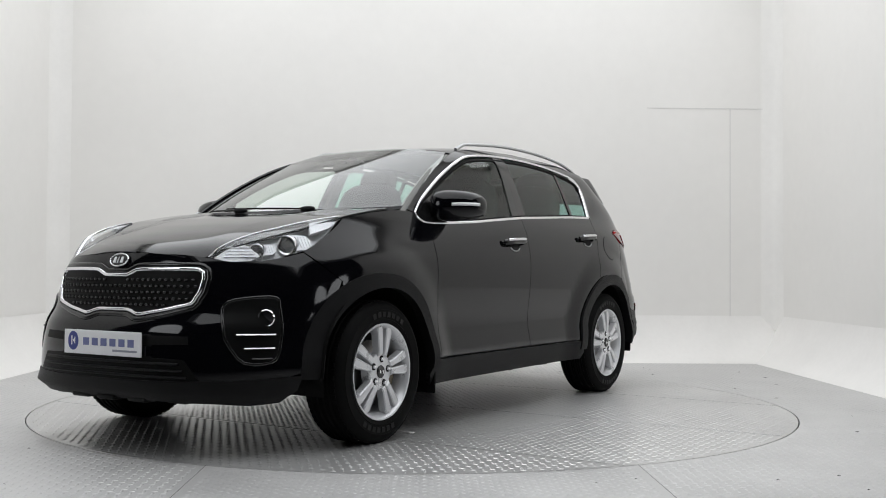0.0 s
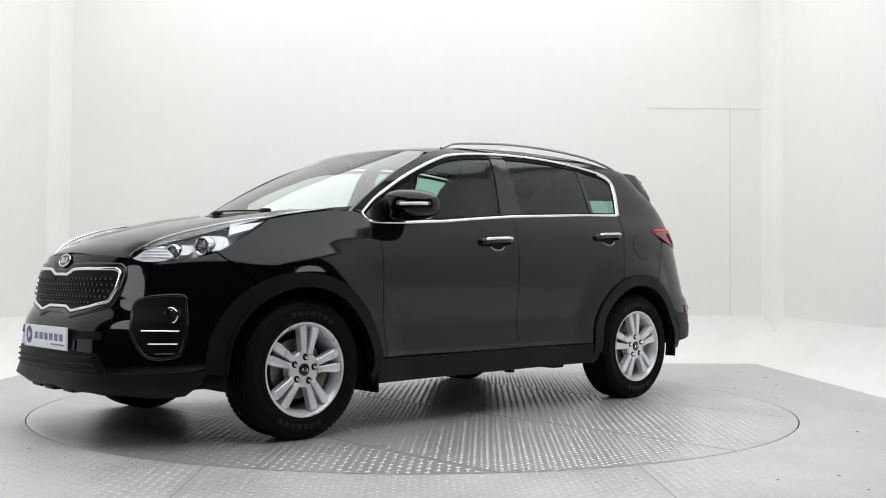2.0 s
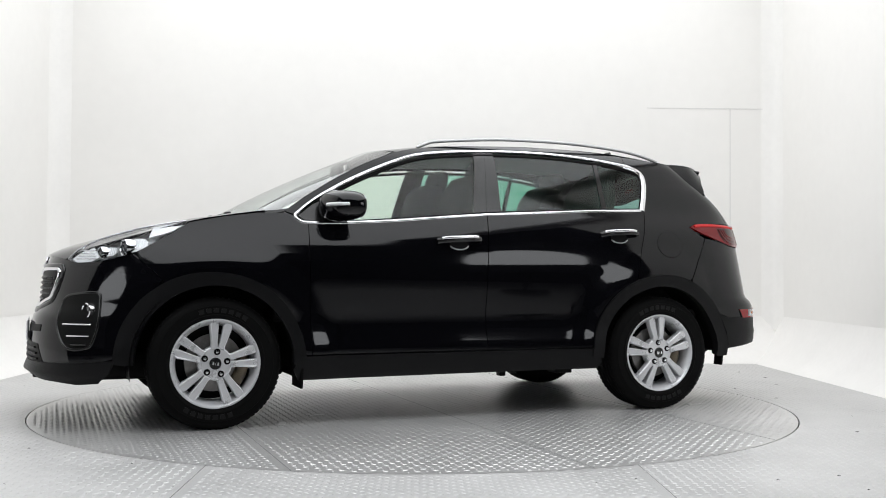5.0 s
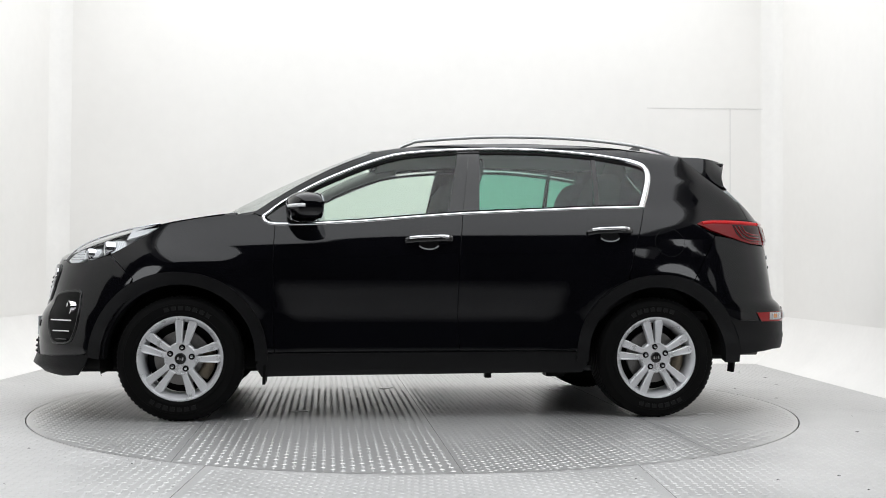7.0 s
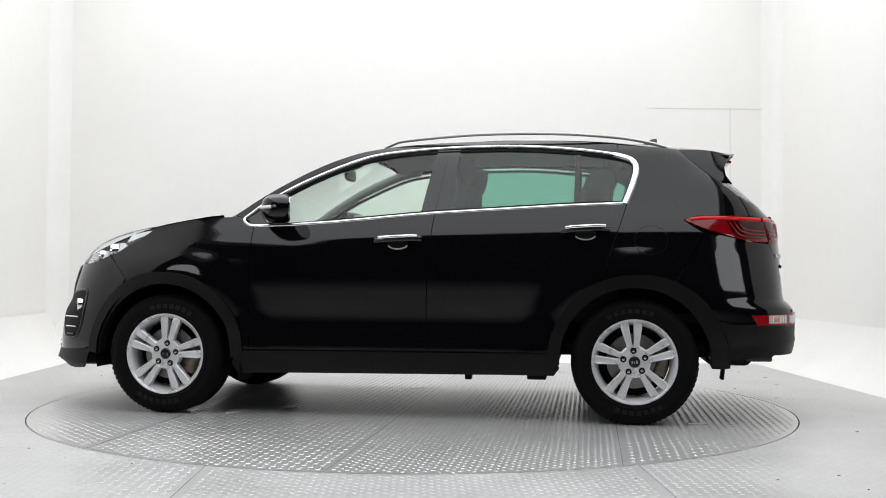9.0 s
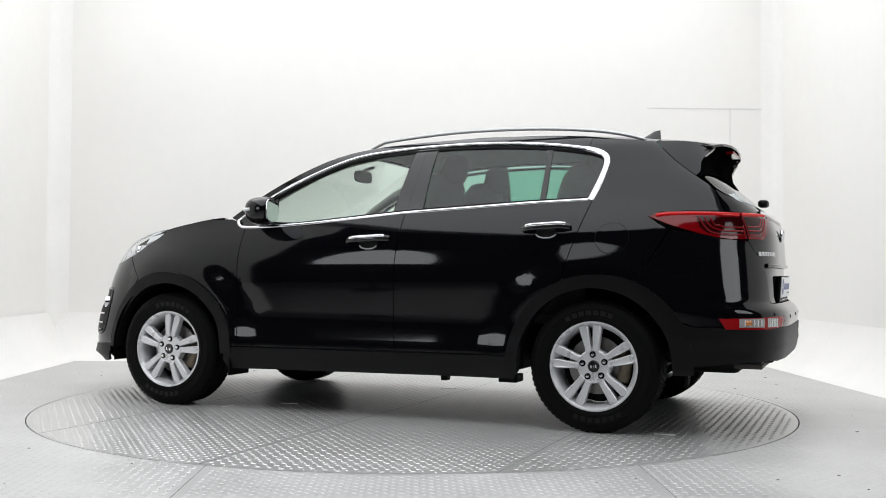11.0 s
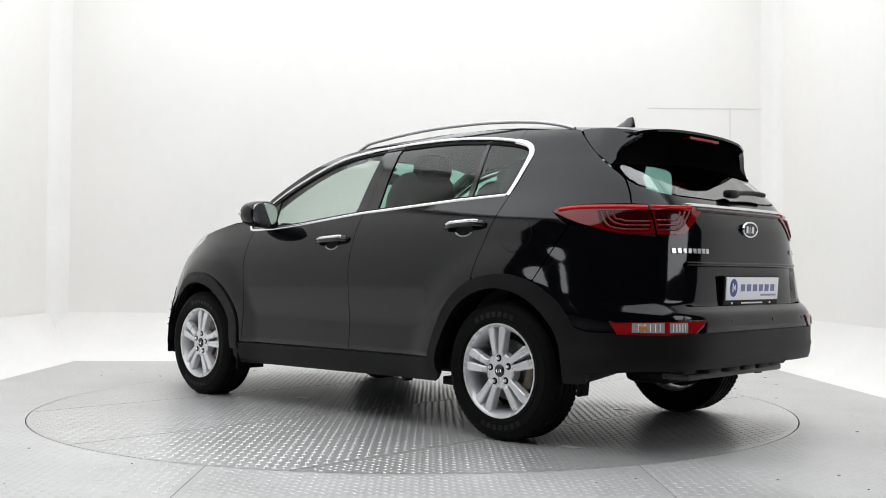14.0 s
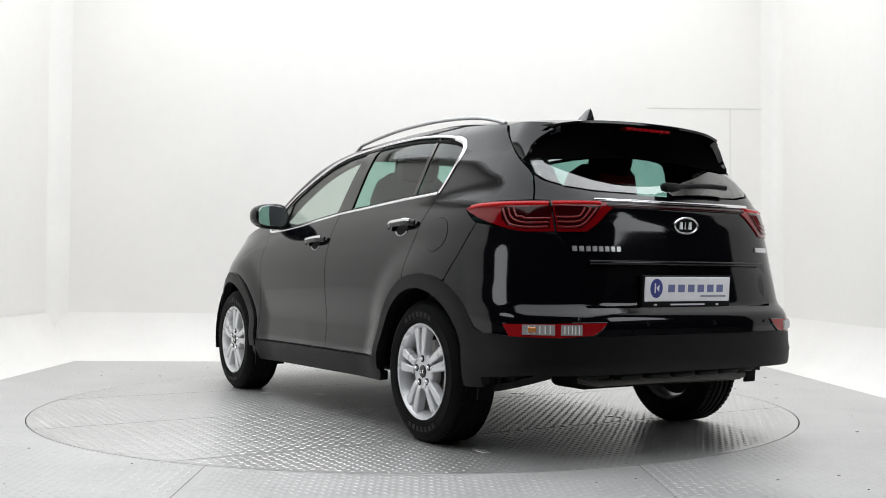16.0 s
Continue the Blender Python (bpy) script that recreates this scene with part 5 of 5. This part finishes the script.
def tread():
    bm = bmesh.new()
    for i in range(72):
        a = 2 * math.pi * i / 72
        for y0, y1, k in ((-0.088, -0.066, 0.01), (0.066, 0.088, -0.01), (-0.045, -0.029, 0.012), (0.029, 0.045, -0.012)):
            vs = []
            for r in (0.336, 0.3432):
                for q, y in ((a, y0), (a + 0.055, y0), (a + 0.055 + k, y1), (a + k, y1)):
                    vs.append(bm.verts.new((r * math.cos(q), y, r * math.sin(q))))
            bm.faces.new(vs[4:])
            for j in range(4):
                bm.faces.new((vs[j], vs[(j + 1) % 4], vs[4 + (j + 1) % 4], vs[4 + j]))
    bmesh.ops.recalc_face_normals(bm, faces=bm.faces)
    return bm


def build_under():
    bm = bmesh.new()
    box(bm, -0.92, -0.80, 0.30, 0.92, 0.80, 0.42, 0.02)
    box(bm, 0.9, -0.55, 0.24, 2.05, 0.55, 0.40, 0.03)
    box(bm, -2.1, -0.50, 0.375, -0.9, 0.50, 0.46, 0.03)
    part("underbody", smooth(bm), BLACK, car)
    for x in (1.335, -1.335):
        for m in (1, -1):
            pts = [(x + 0.43 * math.cos(a / 16 * math.pi), 0.343 + 0.43 * math.sin(a / 16 * math.pi)) for a in (range(-1, 18) if x > 0 else range(0, 17))]
            bm = bmesh.new()
            va = [[bm.verts.new((p[0], y * m, p[1])) for p in pts] for y in (0.45, 0.885 if x > 0 else 0.87)]
            for i in range(len(pts) - 1):
                bm.faces.new((va[0][i], va[0][i + 1], va[1][i + 1], va[1][i]))
            bm.faces.new(va[0])
            bmesh.ops.recalc_face_normals(bm, faces=bm.faces)
            part("wheel_liner", smooth(bm), BLACK, car)
    bm = bmesh.new()
    bmesh.ops.create_cone(bm, cap_ends=True, segments=16, radius1=0.03, radius2=0.03, depth=1.5, matrix=pose(-1.335, 0, 0.30, 90))
    bmesh.ops.create_cone(bm, cap_ends=True, segments=16, radius1=0.03, radius2=0.03, depth=1.5, matrix=pose(1.335, 0, 0.30, 90))
    part("axle", bm, DARK, car)
    for m in (1, -1):
        pts = bend((-1.36, 0.66 * m, 0.245), (-1.45, 0.50 * m, 0.262), (-1.55, 0.30 * m, 0.315), (-1.60, 0.14 * m, 0.36), n=3)
        part("control_arm", sweep(pts, (0, 0, 1), [(-0.045, -0.014), (0.045, -0.014), (0.045, 0.020), (-0.045, 0.020)]), DARK, car)
        part("spring", lathe([(0.03, 0.0), (0.045, 0.02), (0.038, 0.05), (0.045, 0.08), (0.038, 0.11), (0.03, 0.13)], Matrix.Translation((-1.47, 0.47 * m, 0.27)) @ pose(0, 0, 0, 90), 16), DARK, car)
    part("tail_pipe", lathe([(0.030, 0.0), (0.034, 0.0), (0.034, 0.25), (0.030, 0.25), (0.030, 0.0)], Matrix.Translation((-2.02, -0.42, 0.345)) @ pose(0, 0, 0, 0, 0, -90) @ pose(0, 0, 0, 14, 0, 0), 24), DARK, car)
    bm = bmesh.new()
    box(bm, -2.02, -0.60, 0.295, -1.76, 0.46, 0.39, 0.04)
    part("silencer", smooth(bm), BLACK, car)
    bm = bmesh.new()
    box(bm, -2.13, -0.46, 0.322, -1.98, 0.46, 0.356, 0.010)
    part("skid_strip", smooth(bm), TAN, car, "dull grey strip under the rear bumper")
    for y in (0.62, -0.62):
        for x0, x1, w, z in ((-0.42, -0.38, 0.03, 0.205), (-0.85, -0.74, 0.06, 0.215)):
            bm = bmesh.new()
            box(bm, x0, y - w, z, x1, y + w, 0.26, 0.008)
            part("jacking_bracket", bm, BLACK, car)


def build_cabin():
    bm = bmesh.new()
    box(bm, -1.70, -0.74, 0.55, 1.0, 0.74, 0.60)
    part("cabin_floor", bm, FABRIC, car)
    for m in (1, -1):
        bm = bmesh.new()
        box(bm, -1.25, 0.70 * m - 0.02, 0.6, 0.85, 0.70 * m + 0.02, 1.085, 0.01)
        part("door_lining", bm, FABRIC, car)
        for x, z in ((0.10, 0.0), (-0.78, 0.02)):
            bm = blob([((x, 0.37 * m, 0.80 + z), (0.27, 0.25, 0.11), 4), ((x - 0.28, 0.37 * m, 1.08 + z), (0.10, 0.24, 0.34), 4), ((x - 0.34, 0.37 * m, 1.435 + z), (0.05, 0.14, 0.085), 3.5)], 4)
            for v in bm.verts:
                if v.co.z > 0.95:
                    v.co.x -= (v.co.z - 0.95) * 0.22
            part("seat", bm, FABRIC, car, "dark fabric seat with a head restraint")
    part("seat", blob([((-0.78, 0, 0.80), (0.25, 0.16, 0.10), 4), ((-1.08, 0, 1.06), (0.09, 0.14, 0.30), 4)], 3), FABRIC, car)
    bm = blob([((0.95, 0, 1.00), (0.28, 0.72, 0.13), 4), ((0.86, -0.37, 1.075), (0.16, 0.20, 0.05), 3)], 4)
    part("dashboard", bm, FABRIC, car)
    pts = [(0.56 + 0.06 * math.sin(a / 14 * math.pi), -0.37 + 0.185 * math.cos(a / 14 * math.pi), 1.01 + 0.175 * math.sin(a / 14 * math.pi)) for a in range(28)]
    part("steering_wheel", sweep(pts, (-1, 0, 0.35), disc(0.015, 8), True), GLOSS, car)
    bm = blob([((0.46, 0.0, 1.455), (0.02, 0.115, 0.04), 4)], 3)
    mi = part("inner_mirror", bm, PLASTIC, car)
    part("mirror_stalk", sweep([(0.48, 0, 1.47), (0.44, 0, 1.50), (0.38, 0, 1.515)], (1, 0, 0), disc(0.012, 6)), PLASTIC, mi)
    bm = bmesh.new()
    rows = []
    for i in range(12):
        x = 0.22 - 1.75 * i / 11
        rows.append([bm.verts.new((x, y, roof(x, y)[2] - 0.035)) for y in (-0.54, -0.4, -0.2, 0, 0.2, 0.4, 0.54)])
    for a, b in zip(rows, rows[1:]):
        for j in range(6):
            bm.faces.new((a[j], b[j], b[j + 1], a[j + 1]))
    part("headlining", smooth(bm), LINING, car)
    for m in (1, -1):
        # inner faces of the pillars
        line = [p for p in ROOF_LINE if p[0] > 0.05]
        pts = [(p[0] - 0.02, (side(*p)[1] - 0.05) * m, p[1] - 0.035) for p in line]
        part("pillar_trim", sweep(pts, (0, -m, 0), disc(0.03, 8)), LINING, car)
    bm = bmesh.new()
    box(bm, -1.85, -0.60, 0.6, -1.25, 0.60, 1.10, 0.03)
    part("parcel_shelf", bm, FABRIC, car)


fd, rd, gate = build_body()
build_glass()
build_front()
build_headlamps()
build_tail()
plate(True)
plate(False)
build_flank_details(fd, rd)
build_under()
build_cabin()
wheel = build_wheel()
wheel.parent = car
wheel.matrix_basis = pose(1.335, 0.787, 0.343, 0, -8, 0)
for x, m, a in ((-1.335, 1, 5), (1.335, -1, 20), (-1.335, -1, 33)):
    w = copy_thing(wheel, pose(x, 0.787 * m, 0.343, 0, a, 0 if m > 0 else 180))
    w.parent = car


def motions():
    walk(car, turn_rows(0.0175, -0.179))
    walk(turntable, turn_rows())


motions()
